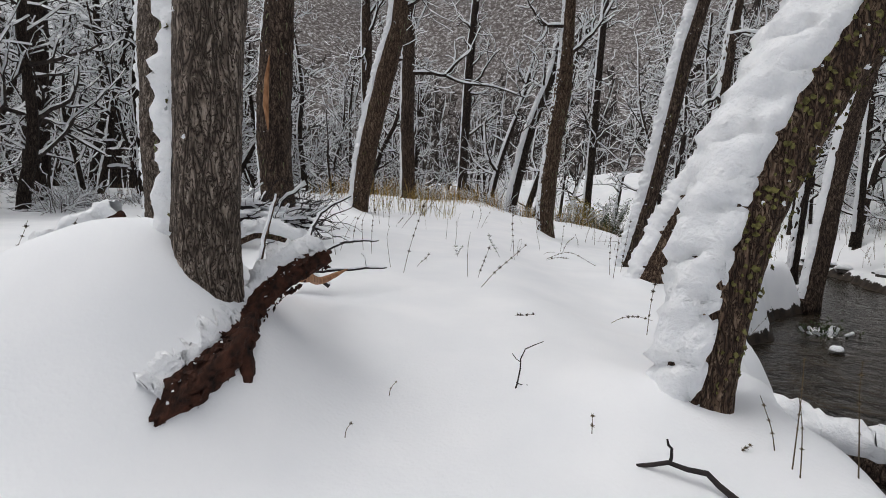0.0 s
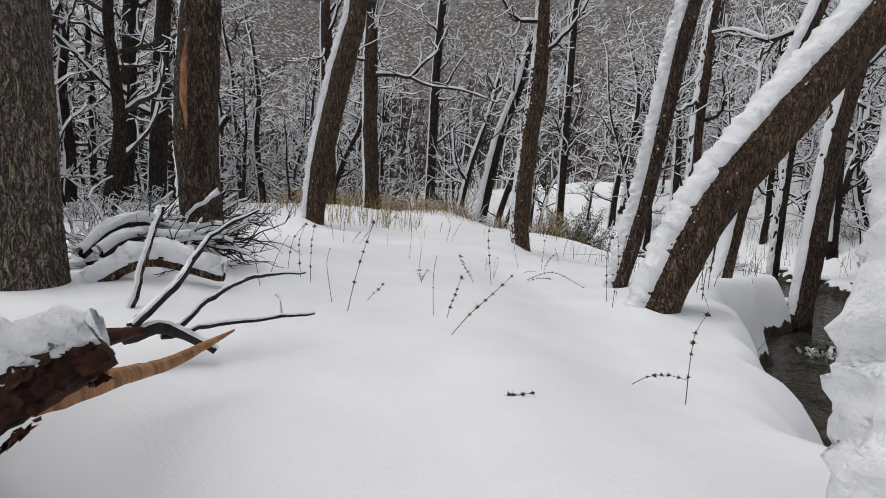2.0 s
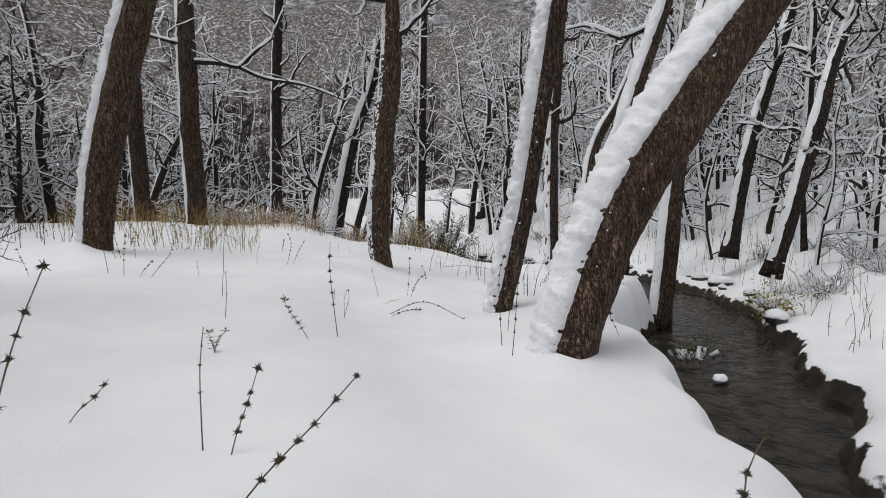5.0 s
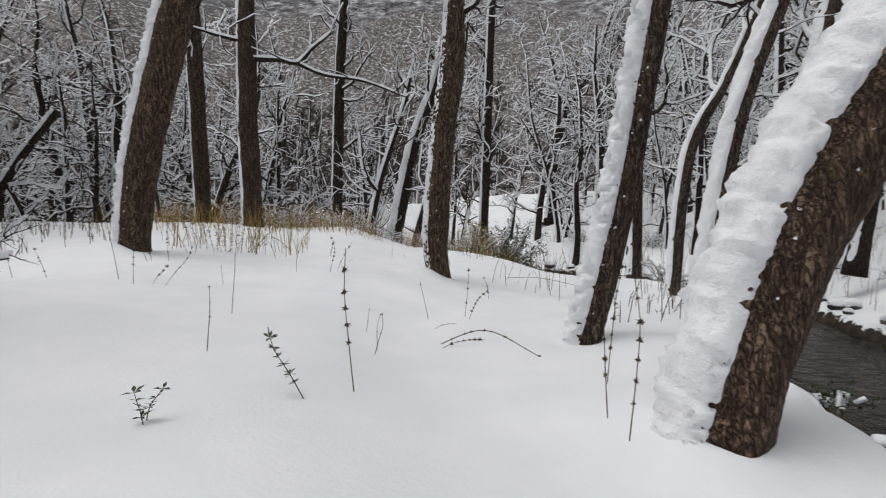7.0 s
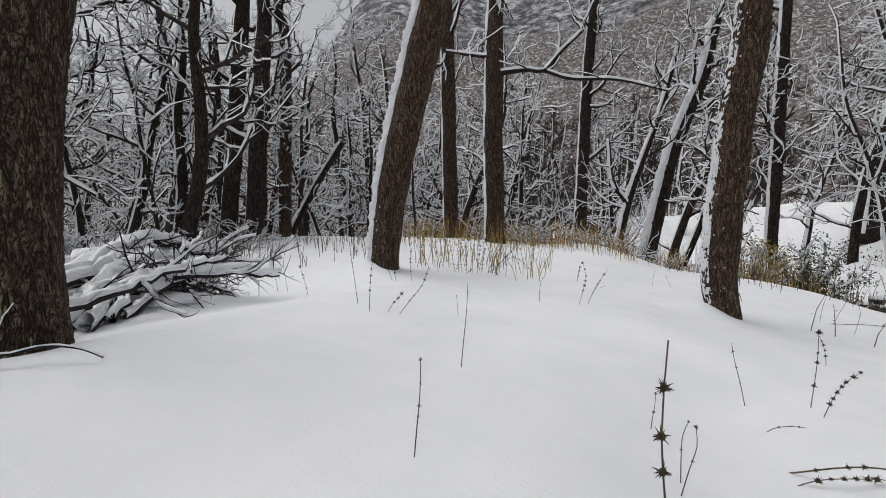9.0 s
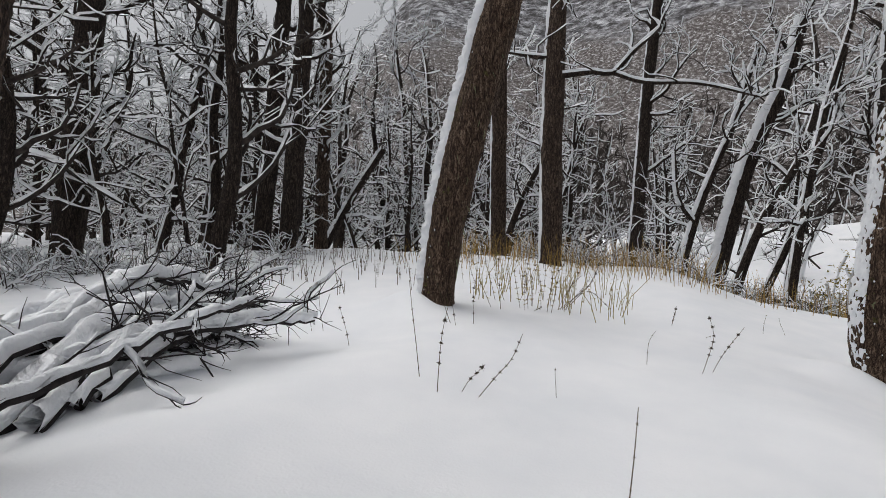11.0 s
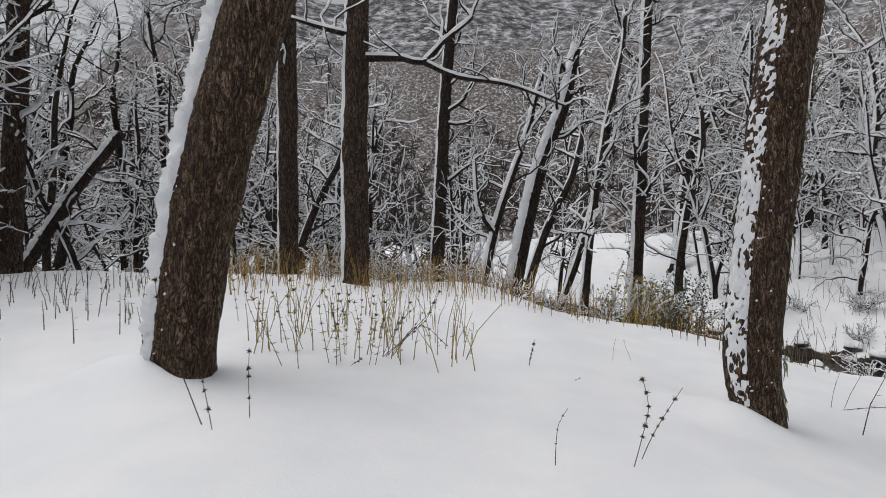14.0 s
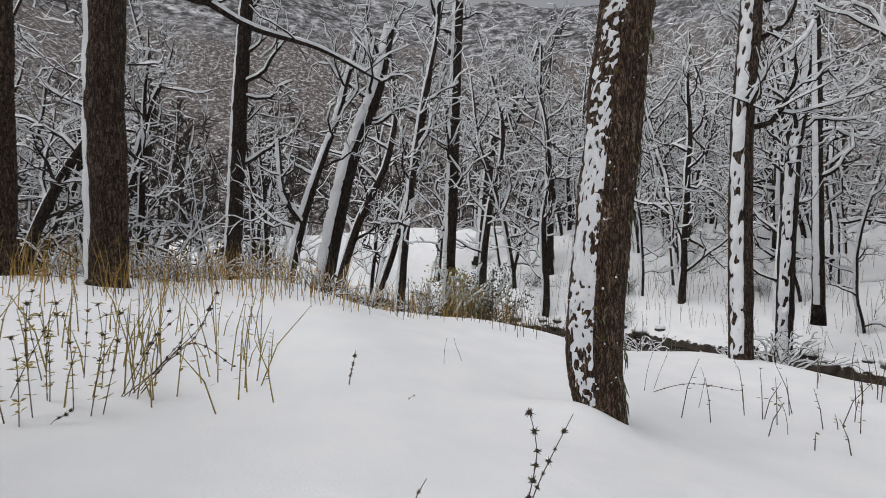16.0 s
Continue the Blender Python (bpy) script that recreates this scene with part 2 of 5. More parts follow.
def tube(pts, radii, sides=6, rough=0.0, seed=0, flare=0.0, shut=False):
    """A tapered tube along pts; rough: lumps of the radius; flare: root swell at the foot; shut: both ends drawn in."""
    pts = np.asarray(pts, float)
    radii = np.asarray(radii, float)
    if shut:
        pts = np.vstack([pts[0], pts, pts[-1]])
        pts[0] -= (pts[2] - pts[1]) * 1e-3
        pts[-1] += (pts[-2] - pts[-3]) * 1e-3
        radii = np.r_[radii[0] * 0.02, radii, radii[-1] * 0.02]
    pts, tan, us, vs = frames_along(pts)
    n = len(pts)
    a = np.linspace(0, 2 * np.pi, sides, endpoint=False)
    r = radii[:, None] * np.ones((1, sides))
    if rough:
        rng = np.random.default_rng(seed)
        s = np.r_[0, np.cumsum(np.linalg.norm(np.diff(pts, axis=0), axis=1))][:, None]
        for k in range(1, 7):
            r = r * (1 + rough / k**0.5 * np.sin(k * a[None, :] + rng.uniform(0, 6.3) + s * rng.uniform(-2.5, 2.5)))
            r = r * (1 + rough / k**0.5 * 0.6 * np.sin(s * rng.uniform(2, 9) + rng.uniform(0, 6.3) + k * a[None, :]))
        r = r * (1 + rough * 0.35 * rng.normal(0, 1, r.shape))
        if flare:
            foot = np.exp(-np.maximum(0, s - 0.3) / 0.2)
            r = r * (1 + flare * foot * (0.5 + 0.9 * np.maximum(0, np.sin(3 * a[None, :] + rng.uniform(0, 6.3)))))
    ring = pts[:, None, :] + r[..., None] * (np.cos(a)[None, :, None] * us[:, None, :] + np.sin(a)[None, :, None] * vs[:, None, :])
    return ring.reshape(-1, 3), quad_grid(n, sides, True)


def snow_strip(pts, radii, side, thick, spread=1.25, n=6, seed=0, gaps=0.25, wander=2.5, ragged=0.0, mottle=0.0):
    """Snow that clings along one side of a stem: a crescent of uneven thickness, sunk into the bark where it is missing."""
    pts, tan, us, vs = frames_along(pts)
    rng = np.random.default_rng(seed)
    m = len(pts)
    s = np.r_[0, np.cumsum(np.linalg.norm(np.diff(pts, axis=0), axis=1))]
    d = np.asarray(side, float) - tan * (tan @ np.asarray(side, float))[:, None]
    d /= np.linalg.norm(d, axis=1)[:, None] + 1e-9
    e = np.cross(tan, d)
    a = np.linspace(-spread, spread, n)
    prof = np.cos(a / spread * np.pi / 2) ** 0.55
    lump = np.zeros((m, n))
    for k in range(6):
        lump += np.sin(s[:, None] * wander * (1.0 + 1.9 * k) + rng.uniform(0, 6.3) + a[None, :] * rng.uniform(2, 6) * rng.choice((-1, 1))) / (1 + 0.5 * k)
    lump = lump / 2.4
    full = np.clip(1 + 0.35 * lump - gaps * np.maximum(0, -lump - 0.15) * 4, -0.7, 1.5)
    if ragged:
        edge = 1 - prof
        full = full + ragged * edge[None, :] * (rng.normal(0, 1.0, (m, n)) + 1.2 * lump) + 0.05 * rng.normal(0, 1, (m, n))
    if mottle:
        spots = rng.normal(0, 1, (m, n))
        spots = (spots + 0.7 * np.roll(spots, 1, 1)) / 1.25
        full = full - mottle * np.clip(spots + 0.3 * lump, 0, 1.5)
    r = np.asarray(radii, float)[:, None] * np.where(prof[None, :] < 0.05, 0.85, 0.97) + np.asarray(thick, float) * np.maximum(prof[None, :], 0.12) * full
    r[:, 0] = np.minimum(r[:, 0], np.asarray(radii) * 0.93)
    r[:, -1] = np.minimum(r[:, -1], np.asarray(radii) * 0.93)
    grid = pts[:, None, :] + r[..., None] * (np.cos(a)[None, :, None] * d[:, None, :] + np.sin(a)[None, :, None] * e[:, None, :])
    return grid.reshape(-1, 3), quad_grid(m, n)


def spline(pts, step):
    """A smooth line through pts, sampled about every step metres."""
    p = np.asarray(pts, float)
    q = np.vstack([2 * p[0] - p[1], p, 2 * p[-1] - p[-2]])
    out = []
    for i in range(1, len(q) - 2):
        k = max(2, int(np.linalg.norm(q[i + 1] - q[i]) / step))
        for w in np.linspace(0, 1, k, endpoint=False):
            out.append(0.5 * (2 * q[i] + (q[i + 1] - q[i - 1]) * w + (2 * q[i - 1] - 5 * q[i] + 4 * q[i + 1] - q[i + 2]) * w**2
                              + (3 * q[i] - q[i - 1] - 3 * q[i + 1] + q[i + 2]) * w**3))
    out.append(q[-2])
    return np.array(out)


# ---- the ground ----
BROOK = ((3.3, -4.0), (3.4, 2.1), (4.7, 4.1), (5.35, 5.5), (7.05, 7.8), (8.75, 9.5), (11.7, 12.8), (13.8, 16.0), (14.4, 19.0), (13.3, 22.8), (11.3, 25.6), (9.2, 29.0), (8.0, 36.0))
WATER_Z = -1.85


def smooth(a, b, x):
    t = np.clip((x - a) / (b - a), 0, 1)
    return t * t * (3 - 2 * t)


BROOK_LINE = spline([(*p, 0) for p in BROOK], 0.8)[:, :2]


def brook_offset(x, y):
    """Distance to the brook's middle line, and on which side of it the place lies (positive: the far bank)."""
    x, y = np.asarray(x, float), np.asarray(y, float)
    if x.ndim == 0:
        a, step = BROOK_LINE[:-1], np.diff(BROOK_LINE, axis=0)
        k = np.clip(((x - a[:, 0]) * step[:, 0] + (y - a[:, 1]) * step[:, 1]) / (step**2).sum(1), 0, 1)
        px, py = x - a[:, 0] - k * step[:, 0], y - a[:, 1] - k * step[:, 1]
        d = np.hypot(px, py)
        i = int(np.argmin(d))
        return d[i], np.sign(px[i] * step[i, 1] - py[i] * step[i, 0])
    best, side = np.full(np.shape(x), 1e9), np.zeros(np.shape(x))
    for (ax, ay), (bx, by) in zip(BROOK_LINE[:-1], BROOK_LINE[1:]):
        dx, dy = bx - ax, by - ay
        k = np.clip(((x - ax) * dx + (y - ay) * dy) / (dx * dx + dy * dy), 0, 1)
        px, py = x - ax - k * dx, y - ay - k * dy
        d = np.hypot(px, py)
        s = np.sign(px * dy - py * dx)
        near = d < best
        best, side = np.where(near, d, best), np.where(near, s, side)
    return best, side


def ground_z(x, y):
    x, y = np.asarray(x, float), np.asarray(y, float)
    d, side = brook_offset(x, y)
    wob = 0.32 * np.sin(1.1 * y + 0.8 * x + 1.7 * np.sin(0.6 * y)) + 0.2 * np.sin(2.9 * y - 2.1 * x + 1.4 * np.sin(1.3 * x)) + 0.1 * np.sin(6.3 * y + 3 * x + np.sin(2.1 * y))
    # the near terrace, its crest some twenty metres on, and the fall beyond it
    near = 0.33 * smooth(0.3, 3.8, y) - 0.08 * smooth(10, 13, y) + 0.42 * smooth(13.5, 21, y)
    near = near + 0.2 * smooth(0.3, -2.4, x) - 0.33 * smooth(0.7, 2.2, x) * smooth(2.0, 4.5, y) * smooth(12, 8, y)
    near = near - 0.5 * smooth(1.2, 4.2, x) * smooth(8, 12, y) - 0.45 * smooth(3.5, 8.0, x) * smooth(9, 16, y) - 0.2 * smooth(2.2, 3.6, x) * smooth(7, 5.4, y)
    near = near + 0.84 * np.exp(-(((x + 1.27) / np.where(x > -1.27, 0.62, 1.1)) ** 2 + ((y - 2.15) / np.where(y < 2.15, 0.5, 0.95)) ** 2))
    near = near - 2.0 * smooth(23, 34, y) - 0.8 * smooth(2.0, 6.0, x) * smooth(19, 26, y)
    for tx, ty, high, wide in ((-3.75, 10.5, 0.24, 0.8), (-2.25, 6.55, 0.22, 0.6), (-2.72, 14.1, 0.26, 0.5), (2.92, 14.35, 0.22, 0.5), (2.98, 6.8, 0.14, 0.4), (3.6, 9.1, -0.12, 0.5), (1.15, 2.3, 0.13, 0.4)):
        near = near + high * np.exp(-((x - tx) ** 2 + (y - ty) ** 2) / wide**2)
    near = near - 0.75 * smooth(9.5, 12, x) * smooth(12, 15, y) - 0.9 * smooth(6, 10, x) * smooth(16, 21, y)
    near = near - 0.14 * smooth(-1.7, -2.7, x) * smooth(7.2, 8.4, y) * smooth(14, 12.5, y)
    near = np.maximum(near, -1.5)
    # the far bank rises to a snowy hill
    far = -1.48 + 1.1 * smooth(1.5, 5, d) + 3.6 * smooth(5, 17, d) - 1.0 * smooth(30, 42, y) * smooth(20, 8, x)
    rolls = np.sin(1.9 * x + 0.7 * y + 1.3 * np.sin(0.8 * y)) * np.sin(1.3 * y - 0.9 * x + 0.9 * np.sin(1.1 * x)) + 0.5 * np.sin(3.7 * x - 2.9 * y + np.sin(2.3 * y)) * np.sin(3.1 * y + 1.7 * x)
    far = far + 0.13 * rolls * smooth(1.8, 4.0, d) * smooth(26, 18, d)
    left = smooth(-0.3, 0.3, side * np.minimum(d, 1.0))
    bank = near * (1 - left) + far * left
    reach = 1.35 - 0.6 * smooth(8.0, 5.8, y) + 0.5 * wob - 0.3 * left
    cut = smooth(reach - 0.1, reach + 0.45 + 0.35 * (1 - left), d + 0.0)
    z = (WATER_Z - 0.35) * (1 - cut) + bank * cut
    z = z + 0.05 * np.sin(0.9 * x + 0.4 * y) * np.sin(0.7 * y - 0.3 * x + 1) + 0.018 * np.sin(2.7 * x + 1.1 * y) * np.sin(2.2 * y - 1.3 * x)
    out = smooth(60, 160, np.hypot(x, y - 20))
    return z * (1 - out) - 1.0 * out


def axis(lo, hi, fine_lo, fine_hi, step, grow):
    mid = list(np.arange(fine_lo, fine_hi + step / 2, step))
    a, s = [], step
    v = fine_lo
    while v > lo:
        s *= grow
        v -= s
        a.append(v)
    b, s = [], step
    v = mid[-1]
    while v < hi:
        s *= grow
        v += s
        b.append(v)
    return np.array(a[::-1] + mid + b)


gx, gy = axis(-900, 900, -5.5, 13.5, 0.10, 1.1), axis(-900, 900, -1.0, 22.0, 0.10, 1.1)
GX, GY = np.meshgrid(gx, gy)
GZ = ground_z(GX, GY)
dents = np.random.default_rng(5)
for _ in range(160):
    cx, cy, cr, ch = dents.uniform(-5, 6), dents.uniform(-1, 20), dents.uniform(0.05, 0.35), dents.normal(0, 0.014)
    GZ += ch * np.exp(-((GX - cx) ** 2 + (GY - cy) ** 2) / cr**2)
nx = len(gx)
gv = np.stack([GX, GY, GZ], -1).reshape(-1, 3)
ground = mesh_object("ground", gv, quad_grid(len(gy), nx), SNOW)
tagged(ground, "smooth untrodden white snow over the forest floor", "ground", kind="structure")


def floor_at(x, y):
    return float(ground_z(x, y))


# the brook's water
bl = spline([(*p, WATER_Z) for p in BROOK], 0.3)
across = np.gradient(bl, axis=0)[:, :2]
across = np.stack([across[:, 1], -across[:, 0]], 1) / (np.linalg.norm(across, axis=1)[:, None] + 1e-9)
wv, wf = [], []
for i, (p, q) in enumerate(zip(bl, across)):
    for k in range(9):
        o = (k - 4) * 0.55
        wv.append((p[0] + q[0] * o, p[1] + q[1] * o, WATER_Z + 0.012 * math.sin(i * 1.3 + k * 2.1)))
wf = [(i * 9 + k, i * 9 + k + 1, (i + 1) * 9 + k + 1, (i + 1) * 9 + k) for i in range(len(bl) - 1) for k in range(8)]
tagged(mesh_object("water", wv, wf, WATER), "dark shallow brook water flowing between snowy banks", "brook", kind="structure")

# the far mountain
mv, mf = [], []
MA, MR = 150, 26
for i in range(MA):
    az = radians(-85 + 170 * i / (MA - 1))
    top = 42 + 125 * smooth(-42, -20, math.degrees(az)) + 25 * smooth(-44, -65, math.degrees(az)) + 8 * math.sin(5 * az + 1) + 5 * math.sin(13 * az) + 2 * math.sin(31 * az + 2)
    for j in range(MR):
        w = j / (MR - 1)
        dist = 130 + 190 * w + 3 * math.sin(9 * az + 3 * w)
        mv.append((dist * math.sin(az), 10 + dist * math.cos(az), -2.5 + float(top) * w**1.15 + 0.5 * math.sin(17 * az + 2 * w)))
mf = [(i * MR + j, (i + 1) * MR + j, (i + 1) * MR + j + 1, i * MR + j + 1) for i in range(MA - 1) for j in range(MR - 1)]
tagged(mesh_object("backdrop", mv, mf, MOUNTAIN), "far snowy mountainside covered in bare woods and rock bands", "mountain", kind="structure")


# ---- trees ----
WIND = (-0.95, 0.0, 0.35)


def wander_line(rng, start, way, length, steps, bend, lift):
    pts, p, w = [np.array(start, float)], np.array(start, float), np.array(way, float)
    for _ in range(steps):
        w = w + rng.normal(0, bend, 3) + (0, 0, lift)
        w /= np.linalg.norm(w)
        p = p + w * length / steps
        pts.append(p)
    return np.array(pts)


def branching(rng, trunk, radii, first, limbs, reach, subs, twigs, lift=0.12):
    """Crooked limbs from a trunk, boughs from the limbs and twigs from the boughs: three lists of (points, radii)."""
    out = [[], [], []]
    n = len(trunk)
    lo = first
    for i in range(limbs):
        k = min(n - 2, int(n * (lo + (0.97 - lo) * (i + rng.uniform(0, 0.8)) / limbs)))
        a = rng.uniform(0, 2 * np.pi)
        w = np.array((math.cos(a), math.sin(a), rng.uniform(0.1, 0.8)))
        length = reach * rng.uniform(0.55, 1.2) * (1.1 - 0.5 * k / n)
        r0 = min(radii[k] * rng.uniform(0.35, 0.6), 0.02 + 0.022 * length)
        limb = wander_line(rng, trunk[k], w / np.linalg.norm(w), length, 8, 0.3, lift)
        lr = np.linspace(r0, r0 * 0.28, 9)
        out[0].append((limb, lr))
        for _ in range(subs):
            j = rng.integers(2, 8)
            w2 = (limb[j] - limb[j - 1]) / np.linalg.norm(limb[j] - limb[j - 1]) + rng.normal(0, 0.75, 3)
            bough = wander_line(rng, limb[j], w2 / np.linalg.norm(w2), length * rng.uniform(0.3, 0.6), 5, 0.32, lift * 0.6)
            br = np.linspace(lr[j] * 0.6, lr[j] * 0.2 + 0.002, 6)
            out[1].append((bough, br))
            for _ in range(twigs):
                q = rng.integers(1, 6)
                w3 = (bough[q] - bough[q - 1]) / np.linalg.norm(bough[q] - bough[q - 1]) + rng.normal(0, 0.8, 3)
                twig = wander_line(rng, bough[q], w3 / np.linalg.norm(w3), length * rng.uniform(0.12, 0.3), 3, 0.3, 0.05)
                out[2].append((twig, np.linspace(max(0.005, br[q] * 0.5), 0.003, 4)))
    return out


def snow_on(levels, seed, amount=1.0, skip=0.15):
    rng = np.random.default_rng(seed)
    geos = []
    for level, (thick, n) in zip(levels, ((0.05, 5), (0.034, 4), (0.02, 3))):
        for pts, r in level:
            if rng.uniform() < skip:
                continue
            geos.append(snow_strip(pts, r, (-0.45, -0.1, 0.85), thick * amount * rng.uniform(0.7, 1.4), 1.0, n, int(rng.integers(1e6)), 0.2, 6.0))
    return join(geos)


def strands(rng, pts, rad, count, side, lo, hi, length, width):
    """Lichen hanging from the bark: narrow ribbons that fall away from the trunk."""
    geos = []
    for _ in range(count):
        k = int(len(pts) * rng.uniform(lo, hi))
        a = math.atan2(side[1], side[0]) + rng.normal(0, 0.6)
        out = np.array((math.cos(a), math.sin(a), 0))
        p = pts[k] + out * rad[k] * 1.0
        h, w = length * rng.uniform(0.4, 1.3), width * rng.uniform(0.5, 1.4)
        line = [p, p + out * 0.025 + (rng.normal(0, 0.01), 0, -0.35 * h), p + out * 0.03 + (rng.normal(0, 0.02), 0, -h)]
        geos.append(tube(line, (w * 0.6, w, w * 0.2), 3))
    return join(geos)


def tufts(rng, pts, rad, count, side, lo, hi, size, turn=0.7):
    """Small leafy pads of moss and lichen on the bark."""
    pts_, tan, us, vs = frames_along(pts)
    geos = []
    for _ in range(count):
        k = int(len(pts) * rng.uniform(lo, hi))
        d = np.array(side, float) - tan[k] * (tan[k] @ np.array(side, float))
        d /= np.linalg.norm(d)
        e = np.cross(tan[k], d)
        a = rng.normal(0, turn)
        out = d * math.cos(a) + e * math.sin(a)
        p = pts[k] + out * rad[k] * 1.0
        sz = size * rng.uniform(0.4, 1.4)
        for _ in range(3):
            u = rng.normal(0, 1, 3)
            u -= out * (u @ out) * 0.6
            u /= np.linalg.norm(u)
            v = np.cross(out, u)
            c = p + out * sz * 0.3 + u * sz * 0.3
            geos.append((np.array([c - u * sz - v * sz * 0.6, c + u * sz * 0.2 - v * sz * 0.9 + out * sz * 0.5, c + u * sz + out * sz * 0.6, c - u * sz * 0.1 + v * sz * 0.9]), np.array([(0, 1, 2, 3)])))
    return join(geos)


def hero_tree(line, radii, label, bark, seed, height=11.0, first=0.42, limbs=9, reach=3.0, side=WIND, cling=0.04, spread=0.65,
              gaps=0.25, near=False, flare=0.3, extra=(), lichen=0, moss=0, moss_side=(-0.6, -0.7, 0), mottle=0.0):
    """One standing tree: line holds places up the visible trunk, which then grows on to the given height."""
    rng = np.random.default_rng(seed)
    line = [np.array(p, float) for p in line]
    radii = list(radii)
    way = line[-1] - line[-2]
    way /= np.linalg.norm(way)
    p = line[-1]
    base = line[0].copy()
    r = radii[-1]
    while p[2] - base[2] < height:
        way = way + (0, 0, 0.12) + rng.normal(0, 0.07, 3)
        way /= np.linalg.norm(way)
        p = p + way * 1.3
        r *= 0.82
        line.append(p)
        radii.append(max(0.03, r))
    low = line[0] - (line[1] - line[0]) / np.linalg.norm(line[1] - line[0]) * 0.35
    pts = spline([low] + line, 0.036 if near else 0.12)
    s = np.r_[0, np.cumsum(np.linalg.norm(np.diff(pts, axis=0), axis=1))]
    ks = [0.0] + [float(s[np.argmin(np.linalg.norm(pts - q, axis=1))]) for q in line]
    rad = np.interp(s, ks, [radii[0]] + radii)
    tree = thing("tree", base, label, "tree", "standing trees along the walk")
    off = -base
    part("trunk", moved(tube(pts, rad, 30 if near else 14, 0.03, seed, flare), off), bark, tree)
    if cling:
        geo = snow_strip(pts[2:], rad[2:], side, cling, spread, 19 if near else 9, seed + 1, gaps, 12.0 if near else 6.0, 0.55 if near else 0.4, mottle)
        part("clinging_snow", moved(geo, off), CLING, tree, "wind-packed snow stuck along one side of the bark")
    if near:
        flecks = tufts(rng, pts, rad, 200, side, 0.02, 0.5, 0.011, 0.75)
        part("snow_flecks", moved(flecks, off), CLING, tree, "flecks of snow caught in the bark", True, True)
    if lichen:
        part("lichen", moved(strands(rng, pts, rad, lichen, (0.7, -0.8), 0.04, 0.5, 0.16, 0.009), off), LICHEN, tree, "pale green hanging lichen strands", True)
    if moss:
        part("moss", moved(tufts(rng, pts, rad, moss, moss_side, 0.03, 0.4, 0.013, 0.5), off), MOSS, tree, "yellow-green moss and leafy lichen pads", True, True)
    skip = 2 if near else 1
    levels = branching(rng, pts[::skip], rad[::skip], first, limbs, reach, 5, 4)
    for own in extra:
        q = spline(own[0], 0.2)
        levels[0].append((q, np.linspace(own[1], own[1] * 0.4, len(q))))
        for _ in range(7):
            j = int(rng.integers(len(q) // 3, len(q)))
            w2 = rng.normal(0, 0.6, 3) + (0, 0, 0.35)
            b = wander_line(rng, q[j], w2 / np.linalg.norm(w2), rng.uniform(0.6, 1.6), 5, 0.3, 0.05)
            levels[1].append((b, np.linspace(own[1] * 0.35, 0.006, 6)))
    for pts_, r_ in levels[0]:
        part("limb", moved(tube(pts_, r_, 7), off), BARK_FAR, tree)
    part("crown", moved(join([tube(q, w, 4) for q, w in levels[1]] + [tube(q, w, 3) for q, w in levels[2]]), off), TWIG, tree, "bare dark twigs", True)
    part("branch_snow", moved(snow_on(levels, seed + 2, 1.15), off), CLING, tree, "snow lying along the branches", True)
    return tree



# the trees along the walk: places up the trunk, radii, label, bark, and what sets each apart
hero_tree([(-0.985, 2.2, 0.74), (-0.97, 2.23, 1.4), (-0.945, 2.29, 2.2)], [0.15, 0.15, 0.16], "tall straight tree with grey furrowed plated bark",
          BARK_GREY, 11, 10, 0.5, 7, 2.2, (-1.0, 0.25, 0.1), 0.09, 0.7, 0.3, True, 0.12, moss=25, moss_side=(-1, -0.2, 0))
hero_tree([(-2.88, 5.42, 0.35), (-2.95, 5.5, 1.6), (-3.04, 5.66, 3.0)], [0.27, 0.28, 0.27], "thick grey-brown tree hung with pale lichen",
          BARK_GREY, 12, 11, 0.42, 8, 3.0, (-1, 0.2, 0.2), 0.06, 0.7, 0.25, True, lichen=45)
torn_tree = hero_tree([(-2.72, 8.5, 0.30), (-2.85, 8.6, 2.0), (-2.84, 8.8, 3.6)], [0.27, 0.285, 0.275], "thick dark mossy tree with a torn orange scar",
          BARK_DARK, 13, 12, 0.4, 8, 3.2, (-1, 0.25, 0.2), 0.05, 0.6, 0.25, True, lichen=40, moss=40)
hero_tree([(-2.32, 14.21, 0.42), (-2.12, 14.27, 2.18), (-1.58, 14.4, 4.65)], [0.25, 0.29, 0.30], "thick leaning brown tree with snow along its upper side",
          BARK_MOSS, 14, 13, 0.42, 8, 3.2, (-1, -0.12, 0.3), 0.10, 0.7, 0.05, True, lichen=30, moss=120, moss_side=(-0.9, -0.5, 0))
hero_tree([(3.36, 14.49, -0.28), (3.24, 14.51, 0.79), (3.37, 14.45, 2.76), (3.54, 14.39, 4.16)], [0.21, 0.27, 0.25, 0.25],
          "thick mossy tree blotched with stuck snow", BARK_MOSS, 15, 12, 0.42, 8, 3.0, (-1, -0.2, 0.2), 0.026, 0.55, 0.25, True, lichen=60, moss=30, mottle=1.1)
hero_tree([(3.06, 6.74, -0.06), (3.74, 6.9, 1.22), (4.62, 7.0, 2.3), (5.95, 7.1, 3.8)], [0.24, 0.28, 0.30, 0.29],
          "strongly leaning red-brown tree with thick snow on top", BARK_MOSS, 16, 9, 0.55, 7, 2.8, (-0.85, 0.12, 0.55), 0.11, 0.85, 0.03, True, 0.2)
